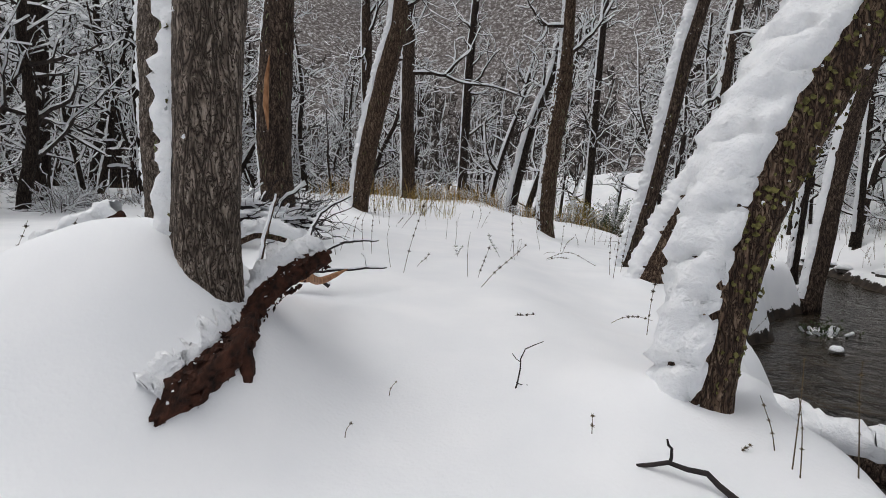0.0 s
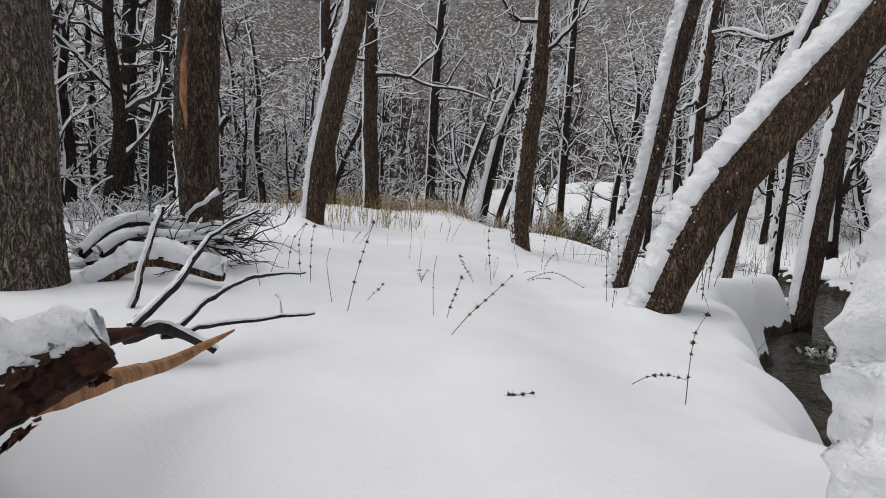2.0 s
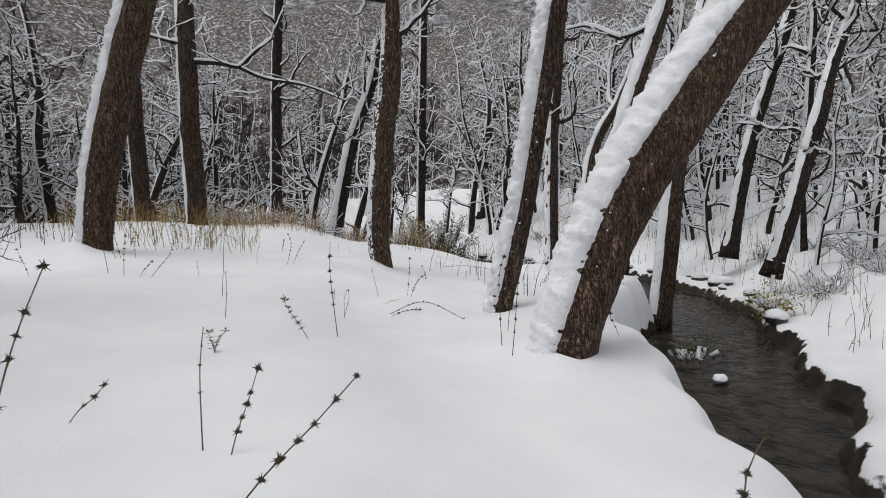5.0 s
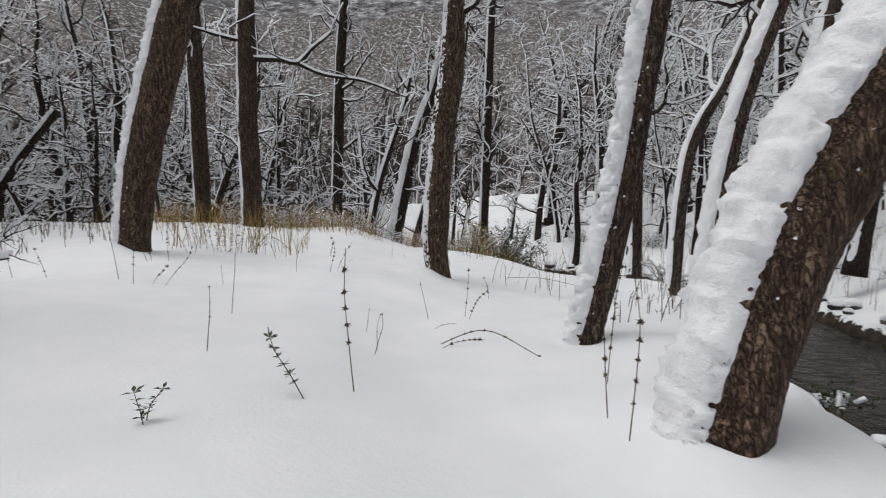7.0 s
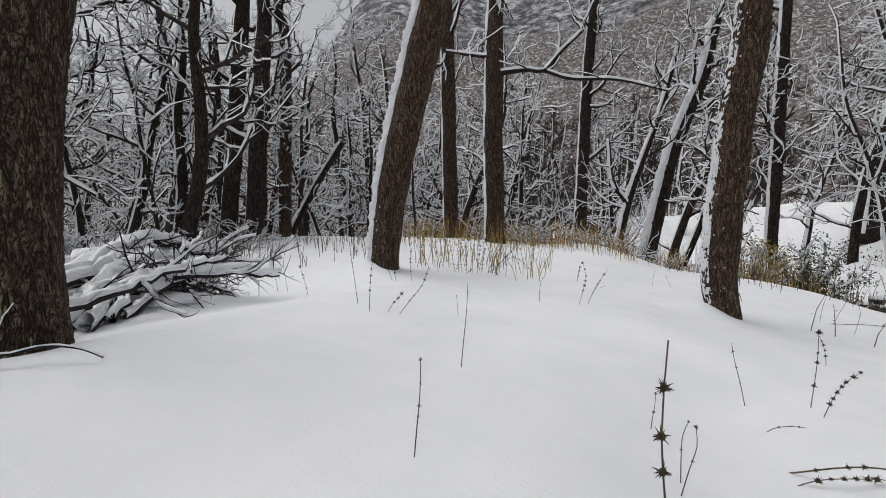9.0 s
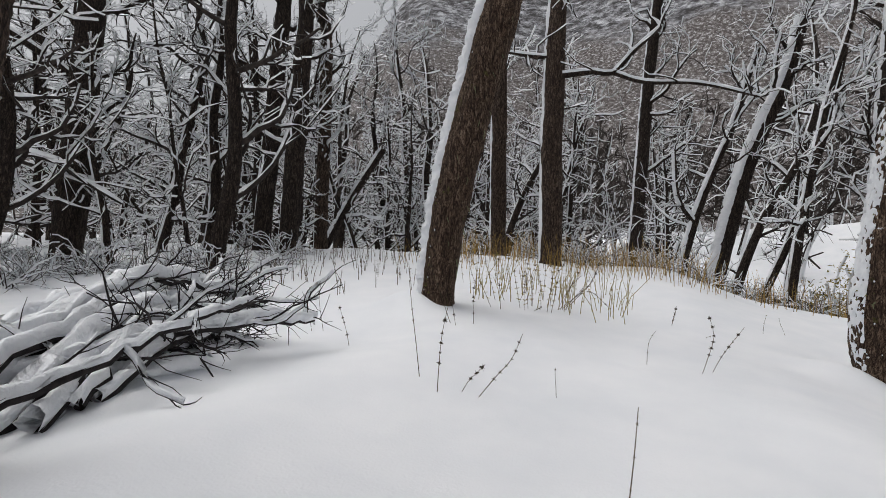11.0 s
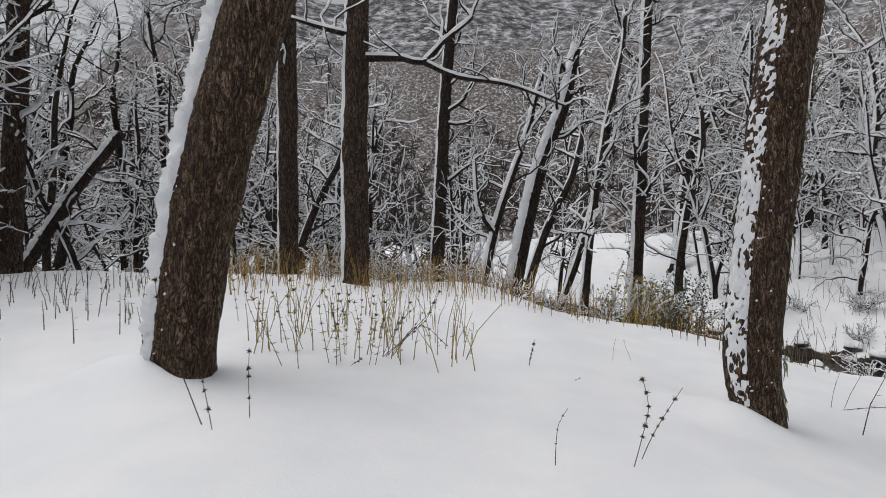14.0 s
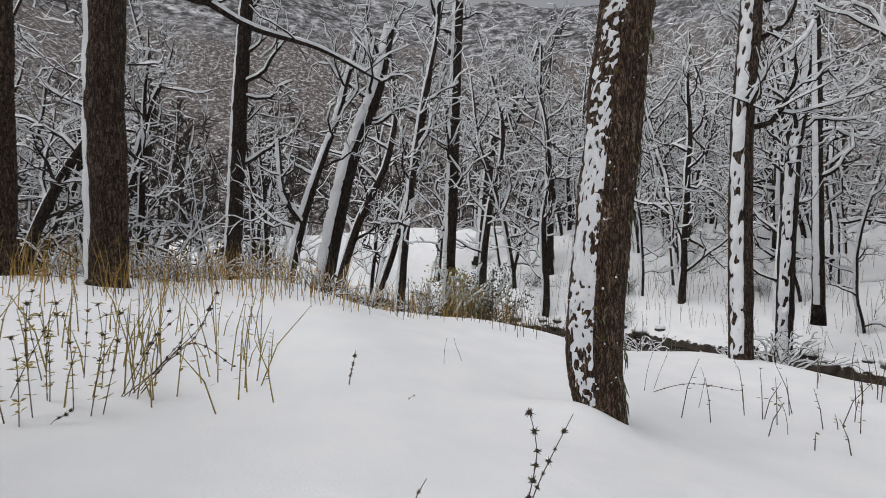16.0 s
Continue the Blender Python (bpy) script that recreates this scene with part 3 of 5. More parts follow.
hero_tree([(3.75, 9.23, -0.2), (4.11, 9.22, 1.28), (4.37, 9.25, 2.66), (4.63, 9.29, 4.03)], [0.15, 0.15, 0.15, 0.16],
          "slender leaning tree thickly plastered with snow", BARK_DARK, 17, 10, 0.45, 7, 2.4, (-0.9, 0.05, 0.4), 0.11, 0.8, 0.18, True, moss=60)
hero_tree([(1.43, 2.32, 0.05), (1.57, 2.40, 0.87), (1.74, 2.47, 1.45), (2.06, 2.54, 2.03), (2.5, 2.62, 2.75)], [0.15, 0.19, 0.225, 0.235, 0.22],
          "leaning mossy tree with a deep coat of snow", BARK_MOSS, 18, 9, 0.6, 6, 2.6, (-0.85, -0.30, 0.45), 0.09, 0.95, 0.12, True, 0.5, moss=520, moss_side=(0.1, -1, -0.1))
hero_tree([(-1.38, 21.28, 0.55), (-1.48, 21.35, 4.8), (-1.46, 21.39, 7.6)], [0.32, 0.29, 0.27], "tall straight dark tree with one long side branch",
          BARK_DARK, 19, 14, 0.5, 8, 3.4, WIND, 0.05, 0.7,
          extra=[([(-1.3, 21.3, 6.1), (-0.4, 21.2, 6.1), (0.1, 21.1, 6.0), (0.6, 21.0, 6.5), (1.2, 20.9, 7.0)], 0.09),
                 ([(0.1, 21.1, 6.0), (0.9, 21.1, 5.7), (2.2, 21.2, 5.6), (3.6, 21.3, 5.2)], 0.06),
                 ([(-1.5, 21.3, 6.6), (-2.2, 21.2, 6.7), (-3.0, 21.2, 6.9)], 0.07)])
hero_tree([(-3.48, 23.9, 0.3), (-3.65, 23.87, 7.94)], [0.28, 0.26], "tall straight dark tree with snow on one edge", BARK_DARK, 20, 14, 0.5, 8, 3.2)
hero_tree([(1.24, 30.33, -1.2), (1.52, 30.44, 7.27), (1.83, 30.51, 12.21)], [0.3, 0.26, 0.22], "tall slim dark tree", BARK_FAR, 21, 15, 0.35, 10, 3.2)
hero_tree([(3.9, 28.26, -1.2), (4.93, 28.31, 4.1), (6.01, 28.33, 7.24)], [0.34, 0.29, 0.24], "leaning pale tree coated in snow",
          BARK_FAR, 22, 10, 0.6, 8, 3.6, (-0.9, -0.2, 0.4), 0.12, 1.0, 0.1)
hero_tree([(7.8, 25.8, -1.6), (8.0, 25.9, 4.0), (8.19, 25.97, 10.1)], [0.22, 0.2, 0.18], "slim straight tree beside an evergreen bush", BARK_FAR, 23, 14, 0.3, 12, 2.8)
hero_tree([(16.88, 37.99, 0.9), (17.65, 38.08, 7.73), (18.82, 38.09, 9.96)], [0.4, 0.36, 0.25], "forked bare tree on the snowy hill", BARK_FAR, 24, 14, 0.45, 12, 5.0)
hero_tree([(-9.01, 19.5, 0.35), (-8.76, 19.55, 4.19), (-8.62, 19.58, 6.53)], [0.3, 0.28, 0.26], "tall forked brown tree with snowy limbs", BARK_FAR, 25, 13, 0.42, 9, 3.6,
          extra=[([(-8.8, 19.5, 3.9), (-10.2, 19.4, 4.7), (-12.0, 19.3, 6.6)], 0.10)])
hero_tree([(-9.68, 22.3, 0.1), (-9.62, 22.42, 7.92)], [0.24, 0.21], "slim straight dark tree", BARK_DARK, 26, 13, 0.4, 9, 2.8)
hero_tree([(9.49, 16.75, -0.95), (9.46, 16.79, 3.14), (9.61, 16.72, 6.49)], [0.22, 0.21, 0.19], "tree on the brook bank plastered with snow", BARK_DARK, 27, 12, 0.36, 9, 3.0,
          (-1, -0.2, 0.2), 0.05, 0.7, 0.12, mottle=1.2)
hero_tree([(13.49, 18.01, -1.5), (13.65, 17.95, 3.37), (13.89, 17.83, 5.28)], [0.2, 0.19, 0.14], "snow-plastered tree on the brook bank", BARK_FAR, 28, 7, 0.5, 6, 2.2,
          (-1, -0.3, 0.2), 0.06, 0.75, 0.12, mottle=1.0)
hero_tree([(16.06, 18.35, 0.0), (15.93, 18.45, 7.21)], [0.16, 0.13], "slender tree on the far bank", BARK_FAR, 29, 11, 0.35, 8, 2.2)
hero_tree([(10.28, 12.9, -1.5), (10.76, 12.95, 2.87), (11.39, 12.98, 5.82)], [0.28, 0.26, 0.24], "leaning dark tree beside the brook", BARK_DARK, 30, 11, 0.45, 8, 2.8)
hero_tree([(16.33, 15.85, -0.2), (17.09, 15.87, 3.46), (18.43, 15.77, 7.47)], [0.26, 0.24, 0.2], "leaning tree on the far bank", BARK_FAR, 31, 11, 0.5, 8, 3.0)
hero_tree([(14.79, 13.12, -0.4), (16.18, 13.03, 3.95)], [0.24, 0.22], "leaning tree on the far bank", BARK_FAR, 32, 10, 0.5, 8, 3.0)
hero_tree([(7.2, 11.6, -0.55), (7.95, 11.77, 2.77), (8.91, 11.79, 5.28)], [0.18, 0.17, 0.155], "leaning tree thickly plastered with snow", BARK_DARK, 33, 10, 0.55, 7, 2.6,
          (-0.9, -0.1, 0.4), 0.11, 0.85, 0.12)
hero_tree([(8.5, 13.91, -0.7), (8.95, 14.09, 2.58), (9.77, 14.05, 4.14)], [0.16, 0.15, 0.11], "thin crooked dark tree", BARK_DARK, 34, 9, 0.45, 7, 2.4)
hero_tree([(17.06, 31.41, 0.5), (17.07, 31.43, 4.88)], [0.26, 0.24], "dark tree trunk on the snowy hill", BARK_FAR, 35, 12, 0.4, 10, 3.4)
hero_tree([(-13.36, 16.03, 0.25), (-13.58, 16.9, 7.16)], [0.38, 0.34], "thick brown tree with many limbs", BARK_FAR, 36, 13, 0.28, 12, 4.0)
hero_tree([(-10.38, 19.94, 0.3), (-10.3, 20.3, 4.0), (-10.18, 20.67, 8.37)], [0.28, 0.27, 0.24], "thick brown tree with snowy limbs", BARK_FAR, 37, 13, 0.32, 10, 3.6)
hero_tree([(5.3, 24.2, -0.6), (5.55, 24.25, 2.2), (6.0, 24.3, 5.5)], [0.14, 0.12, 0.09], "thin crooked tree at the terrace edge", BARK_FAR, 38, 9, 0.3, 9, 2.4)
hero_tree([(4.6, 24.6, -0.5), (5.3, 24.65, 1.4), (5.9, 24.7, 3.6)], [0.12, 0.10, 0.07], "thin snowy sapling leaning at the terrace edge", BARK_FAR, 39, 7, 0.3, 8, 2.0)
hero_tree([(2.6, 27.6, -0.9), (3.3, 27.65, 2.6), (4.4, 27.7, 6.0)], [0.17, 0.14, 0.1], "forked crooked tree behind the crest", BARK_FAR, 40, 9, 0.3, 9, 2.8,
          (-0.9, -0.2, 0.4), 0.08, 0.9, 0.12, extra=[([(3.2, 27.6, 2.2), (2.6, 27.5, 3.2), (2.4, 27.5, 5.0)], 0.1)])


# torn strip of wood on the dark tree
part("torn_strip", tube([(-0.10, -0.27, 1.9), (-0.13, -0.275, 2.3), (-0.10, -0.28, 2.75), (-0.06, -0.25, 3.1)], (0.012, 0.05, 0.04, 0.01), 6), SPLINTER, torn_tree, "bare orange strip of torn wood")


def snowy_stick(name, lines, label, category, bark, thick=0.03, sides=8, rough=0.06, seed=0, group="", ragged=0.5):
    """A fallen branch of one or more limbs: each line is (places, radius at its thick end, radius at its tip)."""
    base = np.array(lines[0][0][0], float)
    ob = thing(name, base, label, category, group)
    for k, (places, r0, r1) in enumerate(lines):
        q = spline(places, 0.05)
        rng = np.random.default_rng(seed + k)
        q = q + rng.normal(0, 0.004, q.shape)
        r = np.linspace(r0, r1, len(q))
        part("limb" if k else "stem", moved(tube(q, r, sides, rough, seed + k, 0, True), -base), bark, ob)
        if thick:
            part("snow", moved(snow_strip(q, r, (-0.2, -0.1, 1), thick, 1.0 if ragged else 1.5, 7 if ragged else 13, seed + 50 + k, 0.5 * ragged * 2, 6 if ragged else 1.5, ragged), -base), CLING, ob, "thin line of snow on top")
    return ob


# the rotten broken log beneath the first tree
log_base = np.array((-0.9, 1.7, 0.42))
log = thing("fallen_log", log_base, "rotten red-brown log broken open, half buried in snow", "log")
lq = spline([(-0.93, 1.66, 0.40), (-0.84, 1.85, 0.52), (-0.77, 2.05, 0.60), (-0.78, 2.28, 0.69), (-0.64, 2.42, 0.84), (-0.46, 2.5, 0.94)], 0.02)
lr = np.interp(np.linspace(0, 1, len(lq)), (0, 0.12, 0.3, 0.45, 0.6, 0.85, 1), (0.025, 0.078, 0.082, 0.062, 0.05, 0.06, 0.03))
part("trunk", moved(tube(lq, lr, 30, 0.17, 61, 0, True), -log_base), DEADWOOD, log)
rq = spline([(-0.75, 2.02, 0.62), (-0.69, 1.95, 0.48), (-0.72, 1.9, 0.34)], 0.03)
part("root", moved(tube(rq, np.linspace(0.05, 0.035, len(rq)), 16, 0.2, 62, 0, True), -log_base), DEADWOOD, log)
part("knot", moved(tube([(-1.14, 1.86, 0.56), (-1.07, 1.84, 0.60), (-1.0, 1.83, 0.58)], (0.02, 0.045, 0.02), 12, 0.2, 63, 0, True), -log_base), DEADWOOD, log)
pq = spline([(-0.62, 2.45, 0.84), (-0.64, 2.8, 0.76), (-0.68, 3.2, 0.66), (-0.60, 3.68, 0.66)], 0.05)
pr = np.interp(np.linspace(0, 1, len(pq)), (0, 0.4, 0.85, 1), (0.03, 0.026, 0.02, 0.005))
part("split_plank", moved(tube(pq, pr, 7, 0.14, 64, 0, True), -log_base), SPLINTER, log, "freshly split orange-brown wood")
part("bark_flake", moved(tube([(-0.66, 2.55, 0.9), (-0.6, 2.62, 0.93), (-0.5, 2.72, 0.93)], (0.03, 0.035, 0.01), 6, 0.1, 65, 0, True), -log_base), DEADWOOD, log)
part("snow_cover", moved(snow_strip(lq[4:], lr[4:], (-0.8, 0.25, 0.6), 0.10, 0.95, 19, 66, 0.25, 14, 1.1), -log_base), CLING, log, "lumpy snow on top of the log")

chips = np.random.default_rng(67)
part("splinters", moved(tufts(chips, lq, lr, 170, (0.6, -0.6, 0.1), 0.02, 0.98, 0.016, 1.2), -log_base), DEADWOOD, log, "crumbling splinters of rotten wood", True, True)
part("snow_crumbs", moved(tufts(chips, lq, lr, 120, (-0.4, -0.2, 0.8), 0.02, 0.98, 0.007, 0.6), -log_base), CLING, log, "crumbs of snow caught on the rot", True, True)

snowy_stick("fallen_branch", [([(-1.12, 3.70, 0.62), (-1.02, 3.9, 0.60), (-0.81, 3.98, 0.46)], 0.04, 0.022),
                              ([(-1.10, 3.72, 0.66), (-1.01, 4.03, 0.84), (-0.97, 4.35, 1.05), (-0.72, 4.5, 1.22)], 0.026, 0.007),
                              ([(-1.05, 4.0, 0.55), (-0.98, 4.3, 0.66), (-0.8, 4.6, 0.76), (-0.5, 4.8, 0.76)], 0.022, 0.006),
                              ([(-1.05, 3.9, 0.56), (-0.85, 4.15, 0.56), (-0.38, 4.5, 0.54)], 0.018, 0.008),
                              ([(-0.56, 4.38, 0.56), (-0.57, 4.4, 0.63), (-0.61, 4.42, 0.68)], 0.006, 0.003)],
            "dark dead branch with three long bare limbs on the snow", "branch", BLACKTWIG, 0.008, 8, 0.08, 70)
snowy_stick("fallen_log", [([(-2.45, 5.6, 0.5), (-2.04, 5.71, 0.70), (-1.43, 5.75, 0.56)], 0.055, 0.04)], "short mossy log capped with thick snow", "log", BARK_MOSS, 0.14, 12, 0.08, 71)
snowy_stick("stick", [([(-1.74, 4.85, 0.45), (-1.67, 4.99, 0.9), (-1.62, 5.12, 1.2)], 0.022, 0.012)], "upright lichened stick stuck in the snow", "branch", BARK_MOSS, 0.02, 8, 0.1, 72)
snowy_stick("fallen_log", [([(-3.7, 4.5, 0.62), (-3.3, 4.58, 0.8), (-2.95, 4.6, 0.98)], 0.07, 0.05)], "broken reddish log under a ridge of snow", "log", DEADWOOD, 0.12, 12, 0.08, 73)
snowy_stick("wood_chunk", [([(-2.62, 2.9, 0.62), (-2.45, 2.9, 0.66), (-2.28, 2.92, 0.63)], 0.022, 0.025)], "small grey chunk of dead wood lying in snow", "branch", STALK, 0.012, 8, 0.15, 74)
snowy_stick("fallen_branch", [([(0.97, 1.82, 0.19), (1.07, 1.77, 0.23), (1.2, 1.72, 0.22), (1.3, 1.62, 0.15)], 0.008, 0.014), ([(1.08, 1.77, 0.23), (1.09, 1.79, 0.28), (1.07, 1.8, 0.32)], 0.008, 0.004)],
            "forked black dead branch poking out of the snow", "branch", BLACKTWIG, 0, 6, 0.05, 75)
snowy_stick("twig", [([(0.54, 2.38, 0.24), (0.57, 2.42, 0.36), (0.60, 2.46, 0.46), (0.7, 2.5, 0.49)], 0.005, 0.002), ([(0.55, 2.40, 0.29), (0.60, 2.42, 0.28), (0.63, 2.4, 0.27)], 0.003, 0.002), ([(0.58, 2.43, 0.40), (0.53, 2.45, 0.43)], 0.003, 0.002)],
            "thin forked twig standing in smooth snow", "twig", BLACKTWIG, 0, 5, 0.03, 76)
snowy_stick("fallen_branch", [([(-2.35, 7.6, 0.56), (-2.03, 7.85, 0.60), (-1.8, 8.1, 0.63), (-1.62, 8.2, 0.55)], 0.012, 0.006), ([(-2.3, 7.62, 0.55), (-2.25, 7.75, 0.7), (-2.35, 7.95, 0.85)], 0.008, 0.003), ([(-2.2, 7.7, 0.57), (-2.1, 7.95, 0.72), (-2.15, 8.1, 0.85)], 0.006, 0.003)],
            "thin bent dead branch lying on the snow", "branch", BLACKTWIG, 0.006, 6, 0.05, 77)
snowy_stick("leaning_trunk", [([(-10.6, 23.6, 0.3), (-9.2, 23.6, 2.7), (-7.87, 23.61, 4.63)], 0.15, 0.11)], "dead trunk leaning steeply, coated in snow", "trunk", BARK_FAR, 0.09, 10, 0.05, 78)
snowy_stick("fallen_log", [([(2.2, 4.55, -0.7), (3.0, 4.25, -0.8), (3.7, 3.95, -0.92), (5.3, 3.3, -1.2)], 0.19, 0.19)], "dark log across the brook under thick snow", "log", BARK_DARK, 0.15, 14, 0.06, 79, "", 0.12)
snowy_stick("stick", [([(3.05, 6.62, 0.05), (3.12, 6.56, 0.07), (3.18, 6.52, 0.03)], 0.02, 0.022)], "short black stub poking through the snow", "branch", BLACKTWIG, 0.0, 8, 0.1, 80)


# heaps of dead branches: the large one beside the dark tree, a lower one between the trees before it
def brush_pile(base, label, starts, ends, boughs, slabs, floor, seed, rise=0.4):
    """starts, ends: the two corners between which the boughs begin and end; floor: the lowest that twigs hang."""
    rng = np.random.default_rng(seed)
    base = np.array(base)
    pile = thing("brush_pile", base, label, "branches")
    sub, tips, caps = [], [], []
    for i in range(boughs):
        start, end = rng.uniform(*starts), rng.uniform(*ends)
        mid = (start + end) / 2 + (rng.normal(0, 0.15), 0, rng.uniform(0.1, rise))
        q = spline([start, mid, end], 0.12)
        q = q + rng.normal(0, 0.016, q.shape)
        r = np.linspace(rng.uniform(0.026, 0.05), 0.010, len(q))
        part("bough", moved(tube(q, r, 7, 0.08, seed + i), -base), BLACKTWIG, pile)
        caps.append(snow_strip(q, r, (-0.2, -0.15, 1), rng.uniform(0.05, 0.13), 1.05, 11, seed + i, 0.6, 3.0, 0.4))
        for _ in range(12):
            j = int(rng.integers(len(q) // 4, len(q)))
            w = (end - start) / np.linalg.norm(end - start) + rng.normal(0, 0.6, 3) * (1, 1, 0.6)
            b = wander_line(rng, q[j], w / np.linalg.norm(w), rng.uniform(0.3, 0.8), 6, 0.24, -0.02)
            b[:, 2] = np.maximum(b[:, 2], floor + 0.02)
            sub.append((b, np.linspace(0.012, 0.0045, 7)))
            if rng.uniform() < 0.35:
                caps.append(snow_strip(b, np.linspace(0.012, 0.005, 7), (-0.2, -0.1, 1), rng.uniform(0.02, 0.04), 1.0, 5, j, 0.6, 6.0))
            for _ in range(4):
                k = int(rng.integers(2, 7))
                w = b[k] - b[k - 1]
                w = w / np.linalg.norm(w) + rng.normal(0, 0.6, 3)
                c = wander_line(rng, b[k], w / np.linalg.norm(w), rng.uniform(0.12, 0.4), 3, 0.25, 0.02)
                c[:, 2] = np.maximum(c[:, 2], floor)
                tips.append((c, np.linspace(0.006, 0.002, 4)))
    part("tangle", moved(join([tube(q, r, 5) for q, r in sub]), -base), BLACKTWIG, pile, "tangle of black twigs", True)
    part("twig_mass", moved(join([tube(q, r, 3) for q, r in tips]), -base), BLACKTWIG, pile, "fine black twig ends", True)
    part("snow_cover", moved(join(caps), -base), CLING, pile, "slabs of snow bowed over the boughs", True)
    lo, hi = np.minimum(starts[0], ends[0]), np.maximum(starts[1], ends[1])
    way = (np.add(*ends) - np.add(*starts)) / 2
    way = way / np.linalg.norm(way)
    for i in range(slabs):
        c = rng.uniform(lo + (hi - lo) * (0.15, 0.2, 0.05), hi - (hi - lo) * (0.15, 0.15, 0.35))
        w = way + (rng.normal(0, 0.35), rng.normal(0, 0.1), rng.uniform(-0.15, 0.1))
        ts = np.linspace(-1, 1, 18)
        q = np.array([c + w * t * rng.uniform(0.3, 0.34) + (0, 0, -0.1 * t * t) for t in ts])
        geo = tube(q, rng.uniform(0.07, 0.13) * np.sqrt(np.maximum(0.02, 1 - ts**2)), 14, 0.1, seed + i)
        flat = geo[0].copy()
        flat[:, 2] = c[2] + (flat[:, 2] - c[2]) * 0.6
        part("snow_slab", moved((flat, geo[1]), -base), CLING, pile)
    return pile


brush_pile((-4.0, 10.2, 0.25), "pile of black dead branches under thick slabs of snow",
           ((-4.0, 8.6, 0.2), (-2.85, 9.6, 0.8)), ((-4.4, 10.8, 0.25), (-2.75, 11.8, 0.9)), 21, 22, 0.3, 90)
brush_pile((-2.1, 6.3, 0.5), "low heap of dark dead branches buried in lumps of snow",
           ((-3.0, 5.7, 0.45), (-2.0, 6.6, 0.75)), ((-2.3, 6.3, 0.55), (-1.7, 6.8, 0.8)), 5, 14, 0.56, 190, 0.25)
brush_pile((5.6, 9.9, -0.6), "low tangle of dark branches on the snowy brook bank",
           ((5.0, 9.2, -0.55), (5.4, 9.8, -0.35)), ((5.6, 10.2, -0.75), (6.3, 11.0, -0.5)), 5, 4, -0.8, 290, 0.2)


# ---- dry plants ----
def ball_burr():
    """A dry seed whorl: a small core with spines all round."""
    rng = np.random.default_rng(3)
    geos = [tube([(0, 0, -0.011), (0, 0, -0.004), (0, 0, 0.006), (0, 0, 0.012)], (0.003, 0.011, 0.010, 0.002), 6)]
    for _ in range(20):
        w = rng.normal(0, 1, 3) * (1, 1, 0.6)
        w /= np.linalg.norm(w)
        geos.append(tube([w * 0.006, w * rng.uniform(0.018, 0.03)], (0.003, 0.0006), 3))
    return join(geos)


def leaf_pair(size):
    rng = np.random.default_rng(4)
    geos = []
    for k in range(4):
        a = k * 1.57 + rng.normal(0, 0.3)
        u, v = np.array((math.cos(a), math.sin(a), 0.35)), np.array((-math.sin(a), math.cos(a), 0))
        geos.append((np.array([(0, 0, 0), tuple(u * size * 0.5 - v * size * 0.2), tuple(u * size + (0, 0, -0.1 * size)), tuple(u * size * 0.5 + v * size * 0.2 + (0, 0, 0.05 * size))]), np.array([(0, 1, 2, 3)])))
    return join(geos)


BITS = {}
for key, geo, mat in (("burr", ball_burr(), BURR), ("thin", ball_burr(), STALK), ("leafy", leaf_pair(0.036), LEAF), ("yellow", leaf_pair(0.045), YELLOWLEAF)):
    me = bpy.data.meshes.new(key)
    me.from_pydata(np.asarray(geo[0]).tolist(), [], np.asarray(geo[1]).tolist())
    me.materials.append(mat)
    BITS[key] = me
LOOKS = {"burr": ("burr_stalk", "dry brown stalk with spiny seed burrs standing in snow", "plant", "burr", 0.8),
         "thin": ("dry_stem", "thin bare dry stem poking out of the snow", "plant", "bud", 0.4),
         "leafy": ("leafy_sprig", "small dark evergreen sprig poking through the snow", "plant", "leaf", 1.0),
         "yellow": ("yellow_stalk", "dry stalk with withered yellow-green leaves", "plant", "leaf", 1.0)}
sprout = np.random.default_rng(400)


def put_bits(ob, line, key, count, size, from_=0.25):
    for k in range(count):
        w = from_ + (1 - from_) * (k + 1) / count
        p = line[min(len(line) - 1, int(w * (len(line) - 1)))]
        bit = new(LOOKS[key][3], BITS[key])
        bit.parent = ob
        s = size * sprout.uniform(0.7, 1.25) * (1.15 if k == count - 1 else 1.0)
        bit.matrix_basis = Matrix.LocRotScale(Vector(p), Euler((sprout.uniform(-0.5, 0.5), sprout.uniform(-0.5, 0.5), sprout.uniform(0, 6.3))), Vector((s, s, s)))


def dry_plant(key, x, y, dx, dy, h, bits):
    """One stalk from the snow at (x, y), its top dx, dy and h further on."""
    name, label, category, bit, size = LOOKS[key]
    if (dx * dx + dy * dy) ** 0.5 > 2 * h:
        label = "dry burr twig lying along the snow" if key == "burr" else "thin dry stem lying along the snow"
    z = floor_at(x, y)
    ob = thing(name, (x, y, z), label, category, "dry plants in the snow")
    top = np.array((dx, dy, h))
    length = np.linalg.norm(top)
    bow = sprout.normal(0, 0.05, 3) * length
    line = spline([(0, 0, -0.05), top * 0.35 + bow * 0.7, top * 0.7 + bow, top], length / 9)
    r = 0.0024 + 0.0018 * min(1.0, length)
    part("stem", tube(line, np.linspace(r, r * 0.55, len(line)), 5), BLACKTWIG if key == "leafy" else STALK, ob)
    put_bits(ob, line, key, bits, size, 0.3 if key != "yellow" else 0.15)
    if key == "yellow":
        put_bits(ob, line, "burr", 3, 0.8, 0.4)
    return ob


